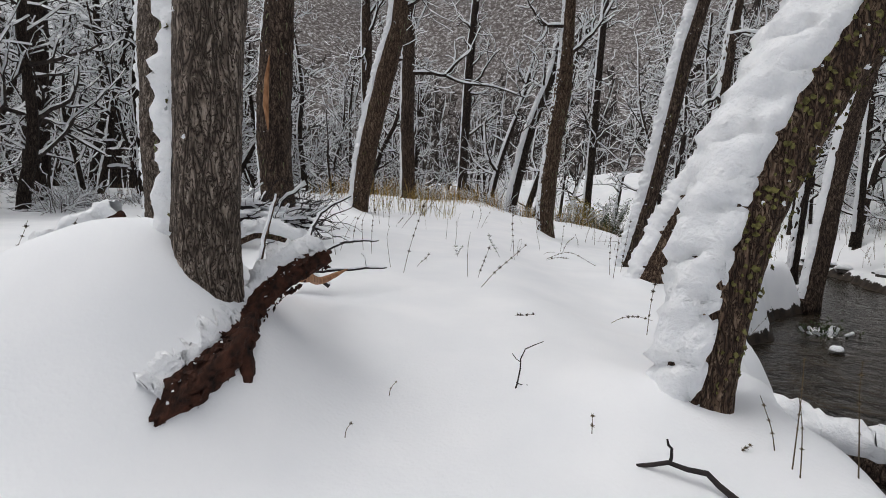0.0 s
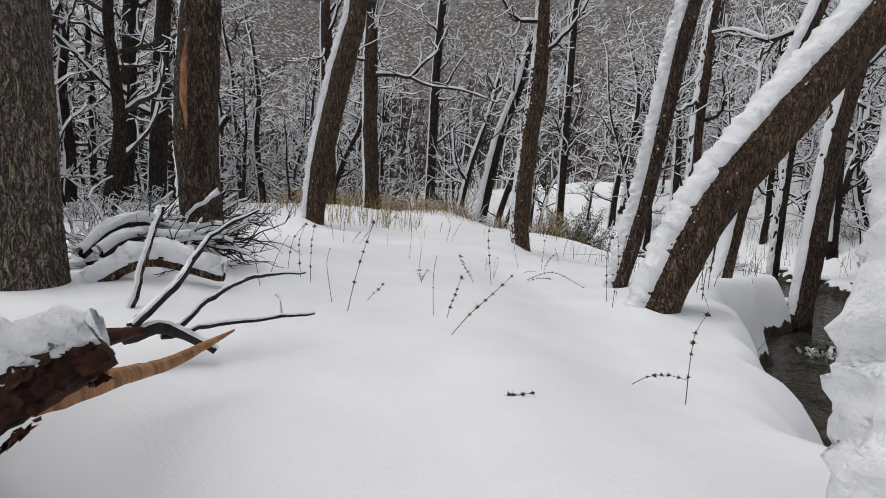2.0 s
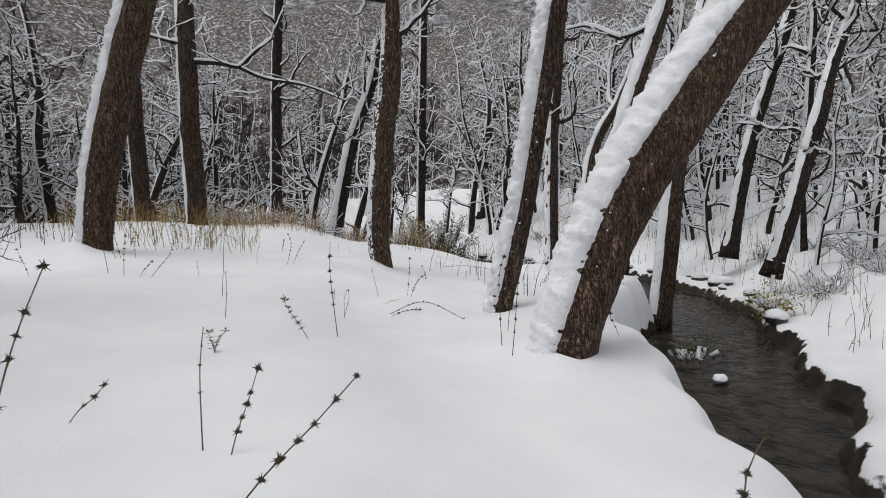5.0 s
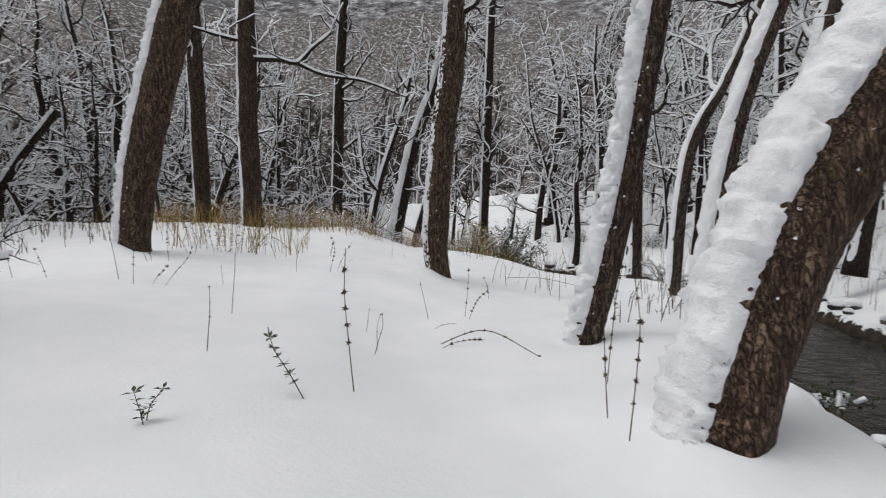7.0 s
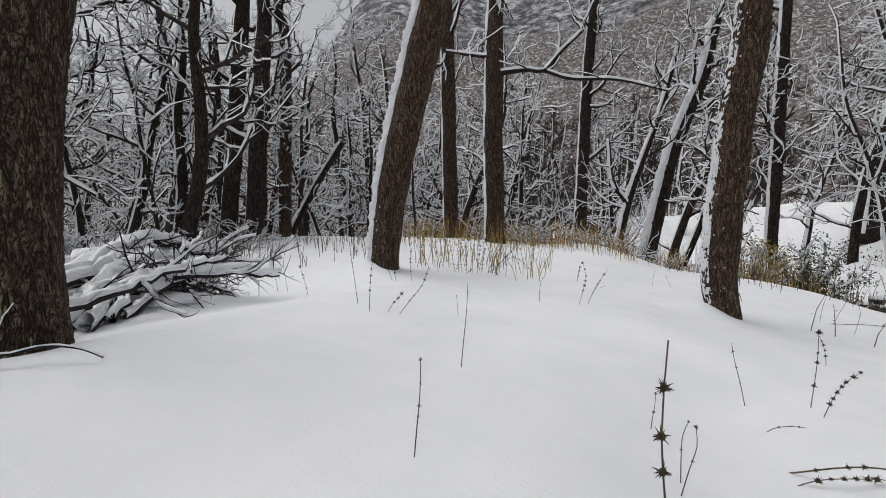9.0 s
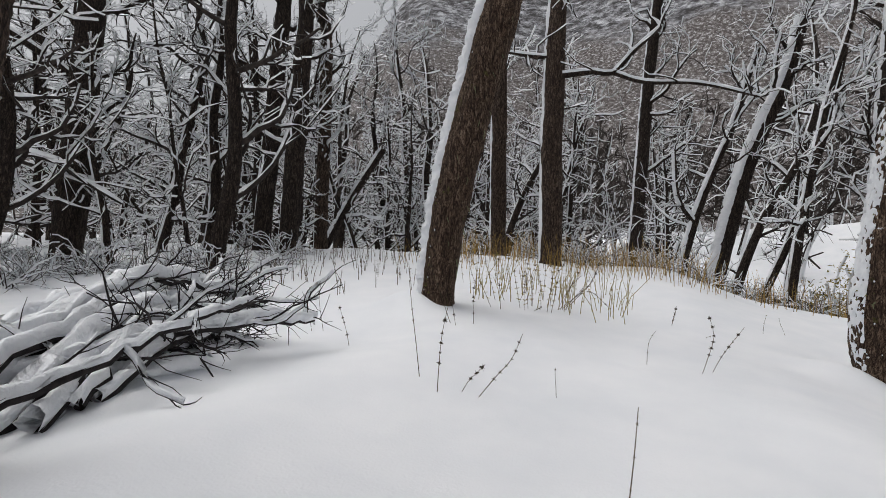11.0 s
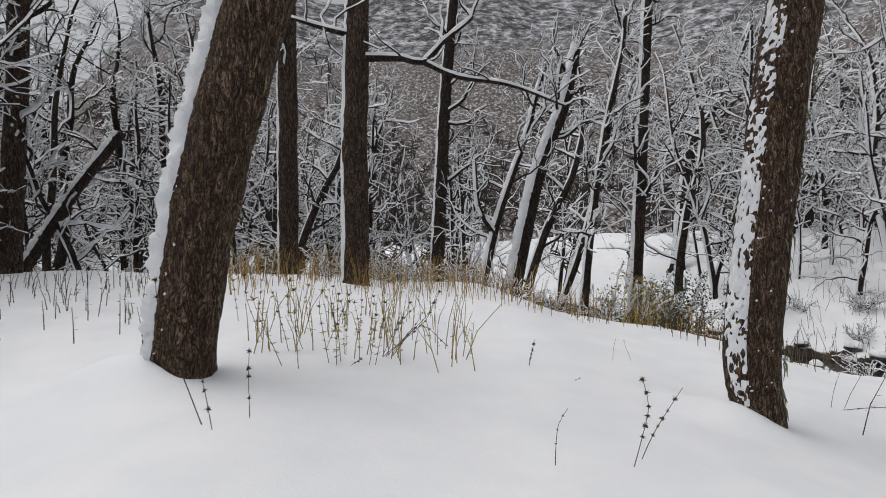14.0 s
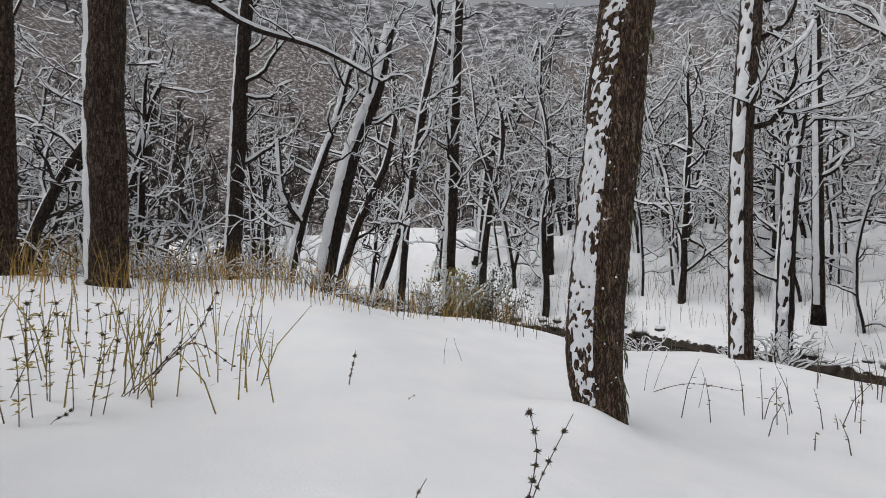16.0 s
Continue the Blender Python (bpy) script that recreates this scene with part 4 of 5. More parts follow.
def arched_stem(a, b, c):
    ob = thing("burr_stalk", a, "burr stalk arched over until its tip touches the snow", "plant", "dry plants in the snow")
    line = spline([(0, 0, -0.04), np.subtract(b, a), np.subtract(c, a)], 0.06)
    part("stem", tube(line, np.linspace(0.005, 0.003, len(line)), 5), STALK, ob)
    put_bits(ob, line, "burr", 9, 0.75, 0.15)
    return ob


dry_plant("thin", -0.27, 1.94, 0.03, 0.01, 0.06, 1)
dry_plant("thin", -0.12, 2.32, 0.04, 0.01, 0.07, 2)
dry_plant("thin", 0.83, 1.99, -0.00, 0.01, 0.08, 2)
dry_plant("thin", 1.63, 1.94, -0.08, 0.03, 0.24, 3)
dry_plant("thin", 1.62, 1.83, 0.04, 0.06, 0.46, 4)
dry_plant("thin", 1.87, 1.79, -0.00, 0.06, 0.48, 3)
dry_plant("thin", 1.62, 1.78, -0.02, 0.04, 0.34, 3)
dry_plant("thin", 1.45, 1.92, 0.05, 0.00, 0.03, 3)
dry_plant("burr", -0.31, 5.52, 0.23, 0.04, 0.78, 5)
dry_plant("burr", 0.55, 5.38, 0.13, 0.02, 0.35, 5)
dry_plant("burr", 0.52, 4.86, 0.48, 0.00, 0.45, 7)
dry_plant("burr", -0.83, 6.53, 0.04, 0.06, 0.60, 5)
dry_plant("burr", -0.96, 6.68, 0.05, 0.05, 0.58, 5)
dry_plant("burr", -1.17, 6.93, 0.18, 0.03, 0.49, 4)
dry_plant("burr", 2.04, 4.24, 0.13, 0.05, 0.58, 5)
dry_plant("burr", 1.77, 4.52, 0.42, -0.05, 0.02, 6)
dry_plant("burr", 0.67, 3.71, 0.21, -0.02, 0.02, 4)
dry_plant("burr", -0.20, 5.95, 0.20, 0.00, 0.19, 3)
dry_plant("burr", 6.80, 9.90, 0.36, 0.02, 0.48, 4)
dry_plant("burr", 6.23, 9.43, -0.11, 0.07, 0.59, 4)
dry_plant("burr", 4.09, 7.17, -0.11, 0.04, 0.28, 3)
dry_plant("thin", -0.48, 5.84, -0.03, 0.04, 0.5, 2)
dry_plant("thin", 0.45, 5.46, 0.02, 0.05, 0.52, 3)
dry_plant("thin", -1.21, 6.08, -0.08, 0.05, 0.48, 2)
dry_plant("thin", -1.24, 6.40, 0.21, 0.03, 0.44, 2)
dry_plant("leafy", 0.38, 6.85, -0.04, 0.02, 0.12, 5)
dry_plant("leafy", 0.36, 6.91, 0.08, -0.01, 0.12, 5)
dry_plant("leafy", 1.04, 7.08, -0.20, 0.09, 0.36, 12)
dry_plant("burr", 2.64, 6.98, 0.05, 0.07, 0.78, 9)
dry_plant("burr", 2.60, 6.73, 0.05, 0.07, 0.82, 10)
dry_plant("burr", 3.05, 7.66, 0.13, 0.05, 0.83, 8)
dry_plant("thin", 1.49, 8.41, 0.03, 0.02, 0.28, 2)
dry_plant("burr", 2.63, 9.95, 0.06, 0.06, 0.51, 4)
dry_plant("burr", 2.61, 9.75, 0.25, 0.08, 0.29, 7)
dry_plant("burr", 2.02, 8.79, 0.52, 0.13, 0.02, 6)
dry_plant("thin", 0.36, 7.95, 0.02, 0.04, 0.41, 4)
dry_plant("thin", 0.22, 9.44, 0.04, 0.06, 0.62, 3)
dry_plant("thin", 1.45, 8.26, 0.07, 0.04, 0.29, 2)
dry_plant("thin", 2.17, 9.75, -0.10, 0.01, 0.43, 3)
dry_plant("thin", 2.09, 9.35, 0.31, 0.08, 0.03, 3)
dry_plant("thin", 1.44, 8.98, 0.03, 0.03, 0.20, 2)
dry_plant("burr", -1.06, 10.71, 0.06, 0.02, 0.64, 6)
dry_plant("burr", -0.80, 10.83, 0.34, 0.06, 0.50, 6)
dry_plant("burr", -0.93, 10.85, 0.19, 0.04, 0.22, 3)
dry_plant("burr", -2.58, 12.07, -0.13, -0.01, 0.42, 4)
dry_plant("thin", -1.28, 10.92, -0.11, -0.01, 0.77, 4)
dry_plant("thin", -0.23, 11.28, -0.02, -0.00, 0.23, 2)
dry_plant("thin", -3.39, 12.81, -0.06, -0.00, 0.62, 2)
dry_plant("thin", -3.54, 12.77, -0.05, 0.00, 0.57, 2)
dry_plant("burr", -1.74, 13.19, -0.35, 0.05, 0.96, 8)
dry_plant("burr", -1.65, 13.10, -0.09, 0.01, 0.46, 5)
dry_plant("burr", -1.49, 13.34, -0.01, -0.01, 0.47, 4)
dry_plant("burr", 1.08, 15.32, 0.06, -0.02, 0.32, 3)
dry_plant("burr", 1.08, 12.85, 0.05, -0.02, 0.58, 7)
dry_plant("burr", 1.19, 12.97, 0.27, -0.06, 0.50, 6)
dry_plant("thin", 0.56, 12.85, 0.07, -0.02, 0.37, 3)
dry_plant("thin", 1.47, 14.91, 0.06, -0.01, 0.03, 2)
dry_plant("yellow", -1.56, 14.70, -0.32, 0.05, 0.65, 6)
dry_plant("yellow", -1.41, 14.65, -0.06, -0.01, 0.77, 7)
dry_plant("yellow", -1.15, 14.94, -0.09, 0.00, 0.75, 7)
dry_plant("yellow", -1.05, 15.42, 0.05, -0.02, 0.60, 6)
dry_plant("yellow", -0.69, 15.04, 0.10, -0.03, 0.67, 6)
dry_plant("yellow", -1.50, 15.44, -0.18, 0.02, 0.78, 6)
dry_plant("yellow", -1.46, 15.83, -0.07, -0.00, 0.69, 5)
dry_plant("yellow", -0.93, 15.97, 0.02, -0.02, 0.78, 5)
dry_plant("yellow", -2.00, 15.67, -0.25, 0.03, 0.77, 5)
dry_plant("yellow", -2.29, 16.28, 0.09, -0.03, 0.66, 5)
dry_plant("yellow", -1.18, 15.93, -0.07, -0.00, 0.70, 5)
dry_plant("yellow", -1.29, 15.52, 0.28, -0.07, 0.65, 6)
dry_plant("yellow", -1.63, 15.28, -0.20, 0.02, 0.64, 5)
dry_plant("yellow", -2.67, 16.87, -0.08, 0.00, 0.57, 4)
dry_plant("burr", -0.60, 15.52, 0.60, -0.13, 0.75, 6)
dry_plant("burr", -0.64, 15.44, 0.33, -0.08, 0.63, 5)
dry_plant("burr", -0.96, 14.87, 0.15, -0.03, 0.09, 3)
dry_plant("burr", -0.54, 15.58, 0.38, -0.09, 0.50, 5)
dry_plant("yellow", -1.04, 15.02, -0.04, 0.02, 0.72, 8)
dry_plant("yellow", -0.75, 15.01, 0.04, -0.02, 0.73, 8)
dry_plant("yellow", -0.86, 15.16, -0.07, 0.04, 0.63, 7)
dry_plant("yellow", -1.03, 15.38, -0.07, 0.04, 0.60, 6)
dry_plant("yellow", -1.07, 14.86, -0.05, 0.03, 0.53, 6)
dry_plant("yellow", -0.77, 15.65, 0.03, -0.01, 0.57, 6)
dry_plant("burr", -0.66, 15.45, 0.66, -0.35, 0.78, 8)
dry_plant("burr", -0.59, 15.45, 0.35, -0.18, 0.61, 6)
dry_plant("burr", 3.52, 11.77, -0.07, 0.04, 0.33, 5)
dry_plant("burr", 1.08, 15.33, 0.05, -0.03, 0.26, 4)
dry_plant("thin", 4.98, 15.36, 0.09, -0.05, 0.49, 2)
dry_plant("thin", 5.18, 15.39, 0.17, -0.09, 0.48, 3)
dry_plant("thin", 5.18, 14.76, 0.03, -0.01, 0.48, 3)
dry_plant("thin", 6.48, 14.98, -0.11, 0.06, 0.55, 2)
dry_plant("thin", 5.31, 13.85, -0.11, 0.06, 0.41, 2)
dry_plant("thin", 2.52, 16.20, 0.03, -0.01, 0.30, 2)
dry_plant("thin", 2.90, 16.40, -0.10, 0.05, 0.28, 2)
dry_plant("burr", -2.57, 4.20, -0.34, 0.04, 0.31, 6)
dry_plant("burr", -3.68, 4.20, 0.13, 0.04, 0.34, 3)
dry_plant("burr", -3.24, 4.20, 0.13, 0.05, 0.38, 3)
arched_stem((2.05, 8.96, 0.02), (2.47, 8.70, 0.18), (2.89, 8.45, -0.01))
arched_stem((-0.54, 15.47, 0.38), (-0.17, 15.80, 0.68), (0.21, 16.13, 0.37))
arched_stem((4.80, 15.29, -0.26), (5.92, 15.39, -0.31), (7.18, 15.41, -0.58))
dry_plant("burr", 1.27, 7.30, -0.04, 0.04, 0.80, 6)


# ---- grasses, shrubs and the evergreen bush ----
def stems(rng, spots, lo, hi, r, lean=0.18):
    geos = []
    for x, y in spots:
        h = rng.uniform(lo, hi)
        z = floor_at(x, y) - 0.05
        d = rng.normal(0, lean, 2) * h
        geos.append(tube([(x, y, z), (x + d[0] * 0.35, y + d[1] * 0.35, z + h * 0.55), (x + d[0], y + d[1], z + h)], (r, r * 0.8, r * 0.4), 3))
        for _ in range(3):
            w = rng.uniform(0.4, 1.0)
            p = np.array((x + d[0] * w * w, y + d[1] * w * w, z + h * w))
            a = rng.uniform(0, 6.3)
            u = np.array((math.cos(a), math.sin(a), rng.uniform(-0.3, 0.5))) * rng.uniform(0.02, 0.05)
            v = np.array((-math.sin(a), math.cos(a), 0)) * 0.012
            u, v = u * 1.5, v * 1.3
            geos.append((np.array([p, p + u * 0.5 - v, p + u, p + u * 0.5 + v]), np.array([(0, 1, 2, 3)])))
    return join(geos)


gr = np.random.default_rng(55)
for label, mat, count, x0, x1, y0, y1, lo, hi in (
        ("tan dry grass and stalks on the snowy crest", TAN, 520, -5.0, 2.6, 18.6, 24.5, 0.3, 1.0),
        ("tan dry stalks along the terrace edge", TAN, 160, 3.4, 7.5, 19.5, 25.5, 0.3, 0.9),
        ("brown dry undergrowth at the edge of the woods", STALK, 420, -13.0, -3.2, 14.6, 21.0, 0.15, 0.6),
        ("brown dry undergrowth below the terrace edge", STALK, 240, 5.0, 9.6, 18.0, 25.5, 0.3, 1.0),
        ("brown dry stems on the snowy terrace crest", STALK, 300, -5.5, 5.0, 19.5, 26.0, 0.3, 1.0),
        ("dry brown stalks on the far snowy bank", STALK, 260, 15.0, 25.0, 15.5, 25.0, 0.4, 1.1),
        ("dry brown stalks beside the brook", STALK, 260, 8.5, 17.5, 8.0, 15.5, 0.25, 0.9),
        ("dry brown stalks on the snowy hillside", STALK, 420, 12.0, 26.0, 20.0, 34.0, 0.3, 1.0),
        ("withered stalks along the near brook bank", STALK, 120, 4.4, 9.5, 7.5, 14.5, 0.2, 0.7),
        ("yellowed withered stalks behind the leaning tree", YELLOWLEAF, 110, -2.2, 0.6, 15.0, 17.8, 0.3, 0.8)):
    spots = [(gr.uniform(x0, x1), gr.uniform(y0, y1)) for _ in range(count)]
    spots = [p for p in spots if float(brook_offset(*p)[0]) > 2.0]
    ob = mesh_object("dry_grass", *stems(gr, spots, lo, hi, 0.007), mat)
    tagged(ob, label, "grass", kind="stuff")


def bush(x, y, wide, high, seed, label, leaf, count):
    rng = np.random.default_rng(seed)
    z = floor_at(x, y)
    ob = thing("bush", (x, y, z), label, "bush")
    twigs_, leaves, caps = [], [], []
    for _ in range(26):
        w = np.array((rng.normal(0, 0.6) * wide, rng.normal(0, 0.5) * wide, high * rng.uniform(0.5, 1.1)))
        b = wander_line(rng, (rng.normal(0, 0.15 * wide), rng.normal(0, 0.12 * wide), -0.1), w / np.linalg.norm(w), np.linalg.norm(w), 6, 0.2, 0)
        twigs_.append(tube(b, np.linspace(0.018, 0.005, 7), 4))
        caps.append(snow_strip(b[3:], np.full(4, 0.02), (-0.2, -0.2, 1), 0.06, 1.4, 5, int(rng.integers(1e6)), 0.3, 6))
        for _ in range(count // 26):
            p = b[int(rng.integers(2, 7))] + rng.normal(0, 0.13, 3)
            u, v = rng.normal(0, 1, 3), rng.normal(0, 1, 3)
            u, v = u / np.linalg.norm(u) * rng.uniform(0.03, 0.07), v / np.linalg.norm(v) * 0.025
            leaves.append((np.array([p - u, p - v, p + u, p + v]), np.array([(0, 1, 2, 3)])))
    part("stem_tangle", join(twigs_), TWIG, ob, "", True)
    part("foliage", join(leaves), leaf, ob, "", True, True)
    part("snow", join(caps), CLING, ob, "snow caught on the bush", True)


bush(8.6, 25.0, 1.3, 2.5, 1, "dark evergreen bush half buried in snow", LEAF, 5200)
bush(6.9, 24.2, 0.9, 1.9, 2, "yellow-brown withered bush by the terrace edge", YELLOWLEAF, 2400)
bush(9.8, 26.3, 1.0, 1.6, 3, "dark evergreen bush half buried in snow", LEAF, 2000)
bush(9.0, 10.9, 0.5, 0.6, 4, "low dark evergreen bush at the water's edge", LEAF, 700)
bush(12.6, 11.6, 0.6, 0.7, 5, "low withered bush on the far brook bank", YELLOWLEAF, 600)


def shrub_kind(seed, high):
    rng = np.random.default_rng(seed)
    ob = thing("shrub", (0, 0, 0), "low bare shrub weighed down with snow", "shrub", "bare shrubs")
    lines = []
    for _ in range(24):
        a = rng.uniform(0, 6.3)
        w = np.array((math.cos(a), math.sin(a), rng.uniform(0.4, 1.8)))
        b = wander_line(rng, (rng.normal(0, 0.12), rng.normal(0, 0.12), -0.1), w / np.linalg.norm(w), high * rng.uniform(0.6, 1.3), 6, 0.25, -0.03)
        lines.append((b, np.linspace(0.012, 0.004, 7)))
        for _ in range(4):
            k = int(rng.integers(2, 7))
            w = b[k] - b[k - 1]
            w = w / np.linalg.norm(w) + rng.normal(0, 0.6, 3)
            lines.append((wander_line(rng, b[k], w / np.linalg.norm(w), rng.uniform(0.15, 0.4), 3, 0.25, 0), np.linspace(0.006, 0.003, 4)))
    part("stem_tangle", join([tube(q, r, 3) for q, r in lines]), TWIG, ob, "", True)
    part("snow", join([snow_strip(q, r, (-0.3, -0.1, 1), 0.025, 1.0, 4, i, 0.5, 6) for i, (q, r) in enumerate(lines) if i % 5 < 3]), CLING, ob, "", True)
    return ob


shrubs = [shrub_kind(500 + i, 0.6 + 0.12 * i) for i in range(4)]
sr = np.random.default_rng(56)
places = []
while len(places) < 64:
    u = sr.uniform()
    x, y = (sr.uniform(-16, -5.5), sr.uniform(13.0, 22)) if u < 0.4 else (sr.uniform(-6, 7.5), sr.uniform(22.8, 27)) if u < 0.65 else \
        (sr.uniform(9.5, 24), sr.uniform(7, 30))
    if float(brook_offset(x, y)[0]) > 2.1:
        places.append((x, y))
for x, y in ((-2.9, 6.9), (-3.7, 7.2)):
    places.insert(0, (x, y))
for i, (x, y) in enumerate(places):
    m = pose(x, y, floor_at(x, y), 0, 0, sr.uniform(0, 360))
    if i < 4:
        shrubs[i].matrix_basis = m
    else:
        copy_thing(shrubs[i % 4], m)


# ---- stones of the brook ----
def stone_kind(seed, size):
    rng = np.random.default_rng(seed)
    bm = bmesh.new()
    bmesh.ops.create_icosphere(bm, subdivisions=2, radius=size)
    for v in bm.verts:
        k = 1 + 0.28 * noise.noise(v.co * (1.7 / size) + Vector((seed, 0, 0)))
        v.co = Vector((v.co.x * k * 1.25, v.co.y * k, v.co.z * k * 0.62))
    me = bpy.data.meshes.new("stone")
    bm.to_mesh(me)
    bm.free()
    me.materials.append(STONE)
    ob = thing("stone", (0, 0, 0), "dark wet stone capped with snow in the brook", "stone", "stones along the brook")
    body = new("body", me)
    body.parent = ob
    bm = bmesh.new()
    bmesh.ops.create_icosphere(bm, subdivisions=3, radius=size)
    for v in bm.verts:
        k = 1 + 0.2 * noise.noise(v.co * (2.1 / size) + Vector((0, seed, 0)))
        v.co = Vector((v.co.x * k * 1.2, v.co.y * k * 1.0, max(-0.1 * size, v.co.z) * k * 0.75 + size * 0.33))
    me = bpy.data.meshes.new("snow_cap")
    bm.to_mesh(me)
    bm.free()
    me.shade_smooth()
    me.materials.append(CLING)
    cap = new("snow_cap", me)
    cap.parent = ob
    return ob


stones = [stone_kind(i + 1, s) for i, s in enumerate((0.12, 0.17, 0.24))]
st = np.random.default_rng(57)
line = spline([(*p, 0) for p in BROOK], 0.5)[:, :2]
spots = [(8.22, 9.4), (10.6, 13.2), (12.2, 11.2)]
for _ in range(60):
    k = int(st.integers(len(line) * 4 // 9, len(line) - 12))
    n2 = line[k + 1] - line[k - 1]
    n2 = np.array((n2[1], -n2[0])) / np.linalg.norm(n2)
    o = st.choice((-1, 1)) * st.uniform(1.3, 2.0)
    spots.append(tuple(line[k] + n2 * o))
for i, (x, y) in enumerate(spots):
    m = pose(x, y, max(WATER_Z, floor_at(x, y)) + 0.03, 0, 0, st.uniform(0, 360))
    if i < 3:
        stones[i].matrix_basis = m
    else:
        copy_thing(stones[i % 3], m)



# ---- the forest behind ----
def forest_kind(seed, height, r0, limbs, subs, twigs, lean, far):
    """A bare forest tree, built once; its copies stand in the woods."""
    rng = np.random.default_rng(seed)
    way = np.array((lean, rng.normal(0, 0.05), 1.0))
    line = wander_line(rng, (0, 0, -0.5), way / np.linalg.norm(way), height, 12, 0.08, 0.03)
    pts = spline(line, 0.9 if far else 0.45)
    rad = np.interp(np.linspace(0, 1, len(pts)), (0, 0.05, 0.6, 1), (r0 * 1.3, r0, r0 * 0.6, 0.02))
    fine = spline(line, 0.3)
    levels = branching(rng, fine, np.interp(np.linspace(0, 1, len(fine)), np.linspace(0, 1, len(pts)), rad), 0.14, limbs, height * 0.3, subs, twigs, 0.1)
    if far:
        levels = [[(q[::2], w[::2]) for q, w in levels[0]], [(q[[0, 2, 5]], w[[0, 2, 5]]) for q, w in levels[1]], [(q[[0, 3]], w[[0, 3]]) for q, w in levels[2]]]
        levels[2] = [(q, np.maximum(w, 0.008)) for q, w in levels[2]]
    else:
        levels[2] = [(q[[0, 1, 3]], w[[0, 1, 3]]) for q, w in levels[2]]
    tree = thing("tree", (0, 0, 0), "bare crooked forest tree with snow along its branches", "tree", "trees of the forest")
    part("trunk", tube(pts, rad, 6 if far else 9, 0.03, seed), BARK_FAR, tree)
    part("crown", join([tube(q, w, 3 if far else 5) for q, w in levels[0]] + [tube(q, w, 3) for q, w in levels[1] + levels[2]]), TWIG, tree, "bare dark branches", True)
    part("snow", join([snow_strip(pts, rad, WIND, 0.045, 0.65, 4 if far else 5, seed, 0.4, 4.0), snow_on_far(levels, seed, far)]), CLING, tree, "snow lying along the branches", True)
    return tree


def snow_on_far(levels, seed, far):
    rng = np.random.default_rng(seed)
    geos = []
    for level, thick in zip(levels, (0.075, 0.055, 0.037) if not far else (0.10, 0.075, 0.05)):
        for pts, r in level:
            if rng.uniform() > 0.22:
                geos.append(snow_strip(pts, r, (-0.45, -0.1, 0.85), thick * rng.uniform(0.7, 1.4), 0.95, 3, int(rng.integers(1e6)), 0.5, 5.0))
    return join(geos)


wood = np.random.default_rng(77)
near_kinds = [forest_kind(200 + i, wood.uniform(9, 13), wood.uniform(0.11, 0.22), 13, 5, 3, wood.uniform(-0.1, 0.3), False) for i in range(6)]
near_kinds += [forest_kind(300 + i, wood.uniform(5, 8), wood.uniform(0.05, 0.09), 10, 4, 3, wood.uniform(-0.2, 0.4), False) for i in range(3)]
far_kinds = [forest_kind(400 + i, wood.uniform(10, 15), wood.uniform(0.12, 0.24), 13, 5, 3, wood.uniform(-0.1, 0.25), True) for i in range(6)]
far_kinds += [forest_kind(450 + i, wood.uniform(5, 8), wood.uniform(0.05, 0.09), 10, 4, 3, wood.uniform(-0.2, 0.4), True) for i in range(3)]
taken = [(o.location.x, o.location.y) for o in scene.objects if o.name.startswith("tree") and not o.parent]


stood = set()


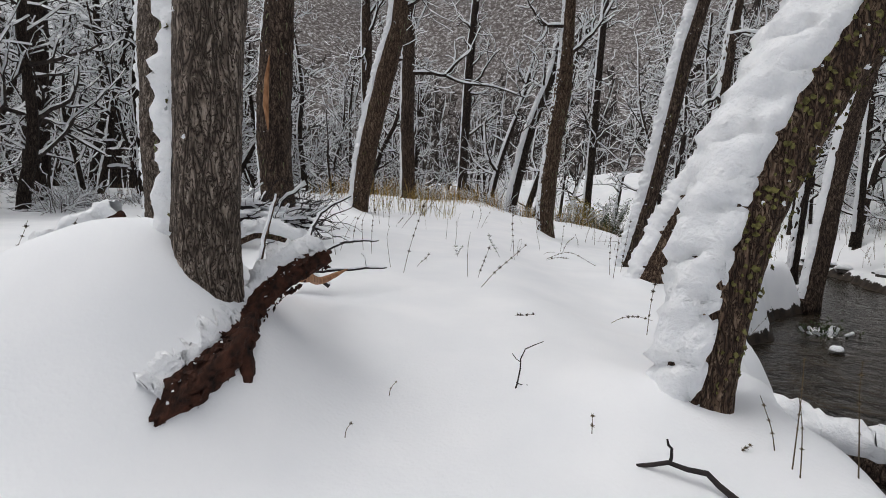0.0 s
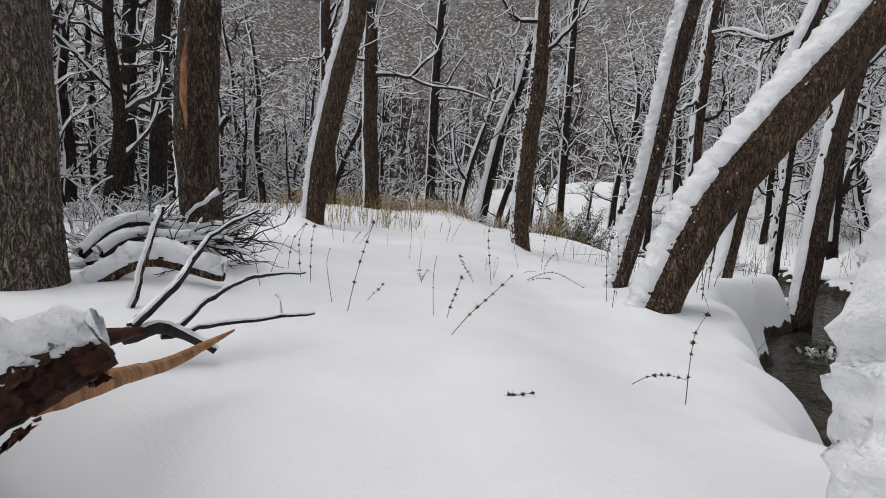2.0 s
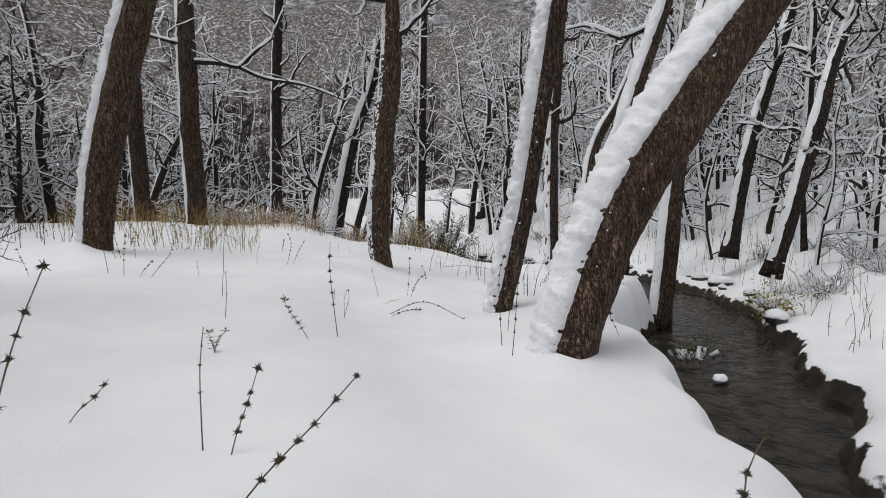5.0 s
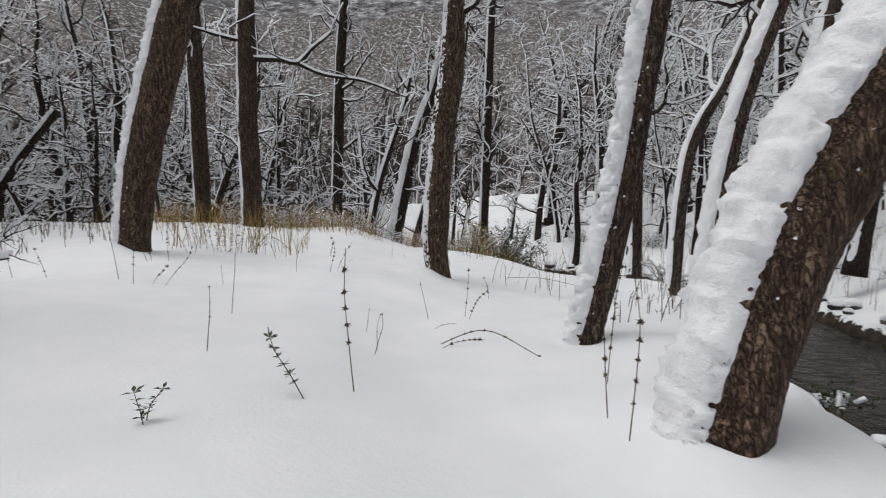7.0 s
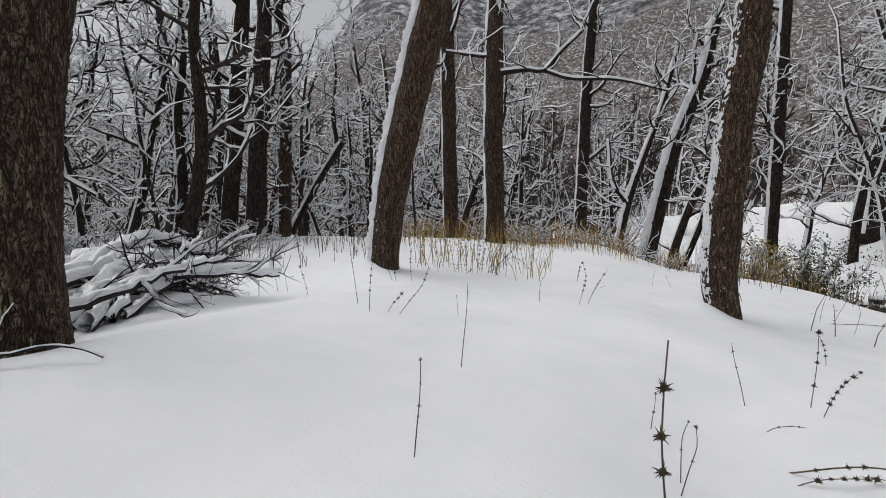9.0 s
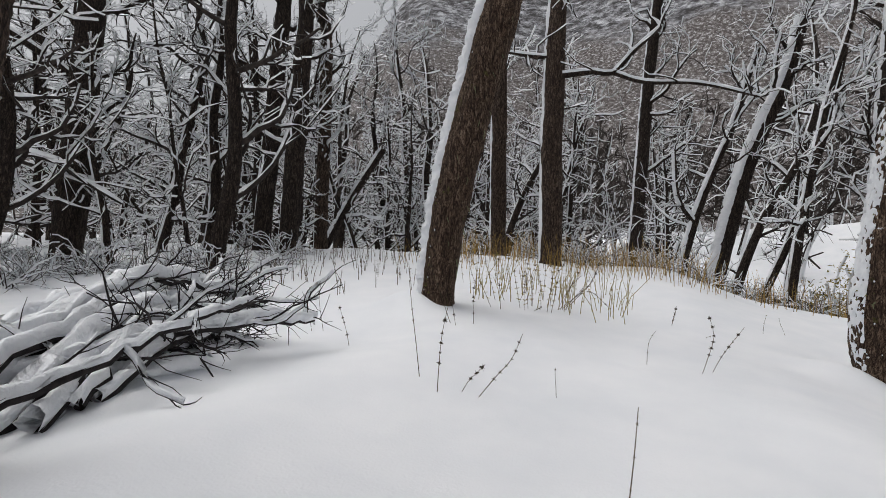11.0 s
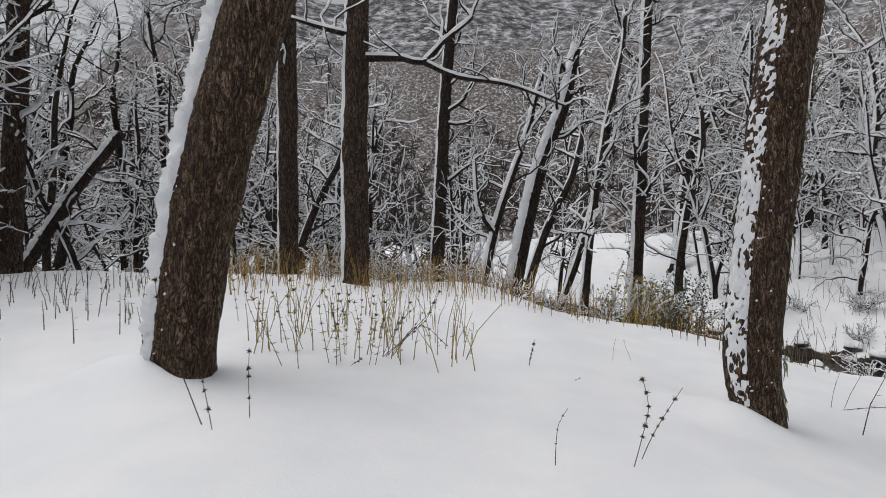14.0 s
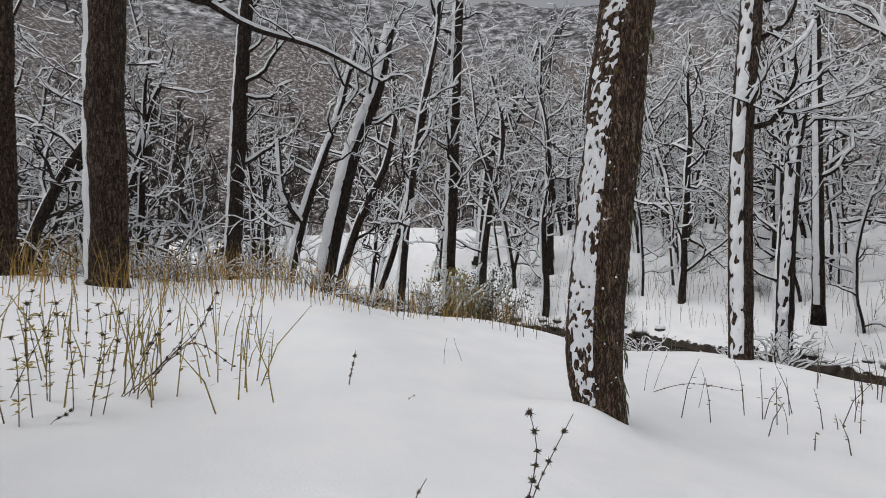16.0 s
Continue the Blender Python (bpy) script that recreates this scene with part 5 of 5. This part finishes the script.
def plant_woods(kinds, count, x0, x1, y0, y1, gap, thin=0.4):
    spots, tries = [], 0
    while len(spots) < count and tries < 20000:
        tries += 1
        x, y = wood.uniform(x0, x1), wood.uniform(y0, y1)
        if y < 27 and -8.0 - 0.35 * max(0, 18 - y) < x < 15.5 + max(0, 12 - y) * 0.2:
            continue
        if 15 <= x < 25 and y < 34 and wood.uniform() < thin:
            continue
        if abs(x) > 7 + 1.05 * y or (abs(x + 1) < 9 and 25 <= y < 28.5):
            continue
        if min((x - a) ** 2 + (y - b) ** 2 for a, b in taken) < gap**2 or float(brook_offset(x, y)[0]) < 2.2:
            continue
        spots.append((x, y))
        taken.append((x, y))
    for i, (x, y) in enumerate(spots):
        m = pose(x, y, floor_at(x, y), wood.uniform(-4, 4), wood.uniform(-4, 4), wood.uniform(-50, 50))
        s = wood.uniform(0.8, 1.25)
        if kinds[i % len(kinds)].name not in stood:
            kinds[i % len(kinds)].matrix_basis = m
            stood.add(kinds[i % len(kinds)].name)
        else:
            copy_thing(kinds[i % len(kinds)], m).scale = (s, s, s)


plant_woods(near_kinds, 70, -46, 52, 24, 38, 1.5)
plant_woods(near_kinds, 32, -28, -8, 9, 26, 1.6)
plant_woods(near_kinds, 42, 17, 46, 7, 34, 1.8)
plant_woods(near_kinds, 34, 21, 50, 12, 40, 1.4, 0.2)
plant_woods(near_kinds, 16, -26, -8, 12, 34, 1.3)
plant_woods(near_kinds, 16, -16, -3, 27, 36, 1.3)
plant_woods(far_kinds, 30, -46, 54, 36, 44, 1.5)


def far_woods(count):
    """The woods too far off to tell tree from tree, as one body."""
    geos, slots = [], []
    meshes = [[np.array([v.co for v in c.data.vertices]) for c in k.children] for k in far_kinds]
    quads = [[np.array([p.vertices[:] for p in c.data.polygons]) for c in k.children] for k in far_kinds]
    for i in range(count):
        k = i % len(far_kinds)
        x, y = wood.uniform(-60, 66), 42 + 50 * wood.uniform() ** 1.2
        a, s = wood.uniform(-0.9, 0.9), wood.uniform(0.8, 1.3)
        turn = np.array([(math.cos(a), -math.sin(a), 0), (math.sin(a), math.cos(a), 0), (0, 0, 1)])
        for slot, (v, q) in enumerate(zip(meshes[k], quads[k])):
            geos.append((v @ turn.T * s + (x, y, floor_at(x, y)), q))
            slots.append(np.full(len(q), slot, np.int32))
    ob = mesh_object("far_woods", *join(geos), BARK_FAR)
    ob.data.materials.append(TWIG)
    ob.data.materials.append(CLING)
    ob.data.polygons.foreach_set("material_index", np.concatenate(slots))
    return tagged(ob, "dense bare snowy woods far beyond the crest", "woods", kind="stuff")


far_woods(190)
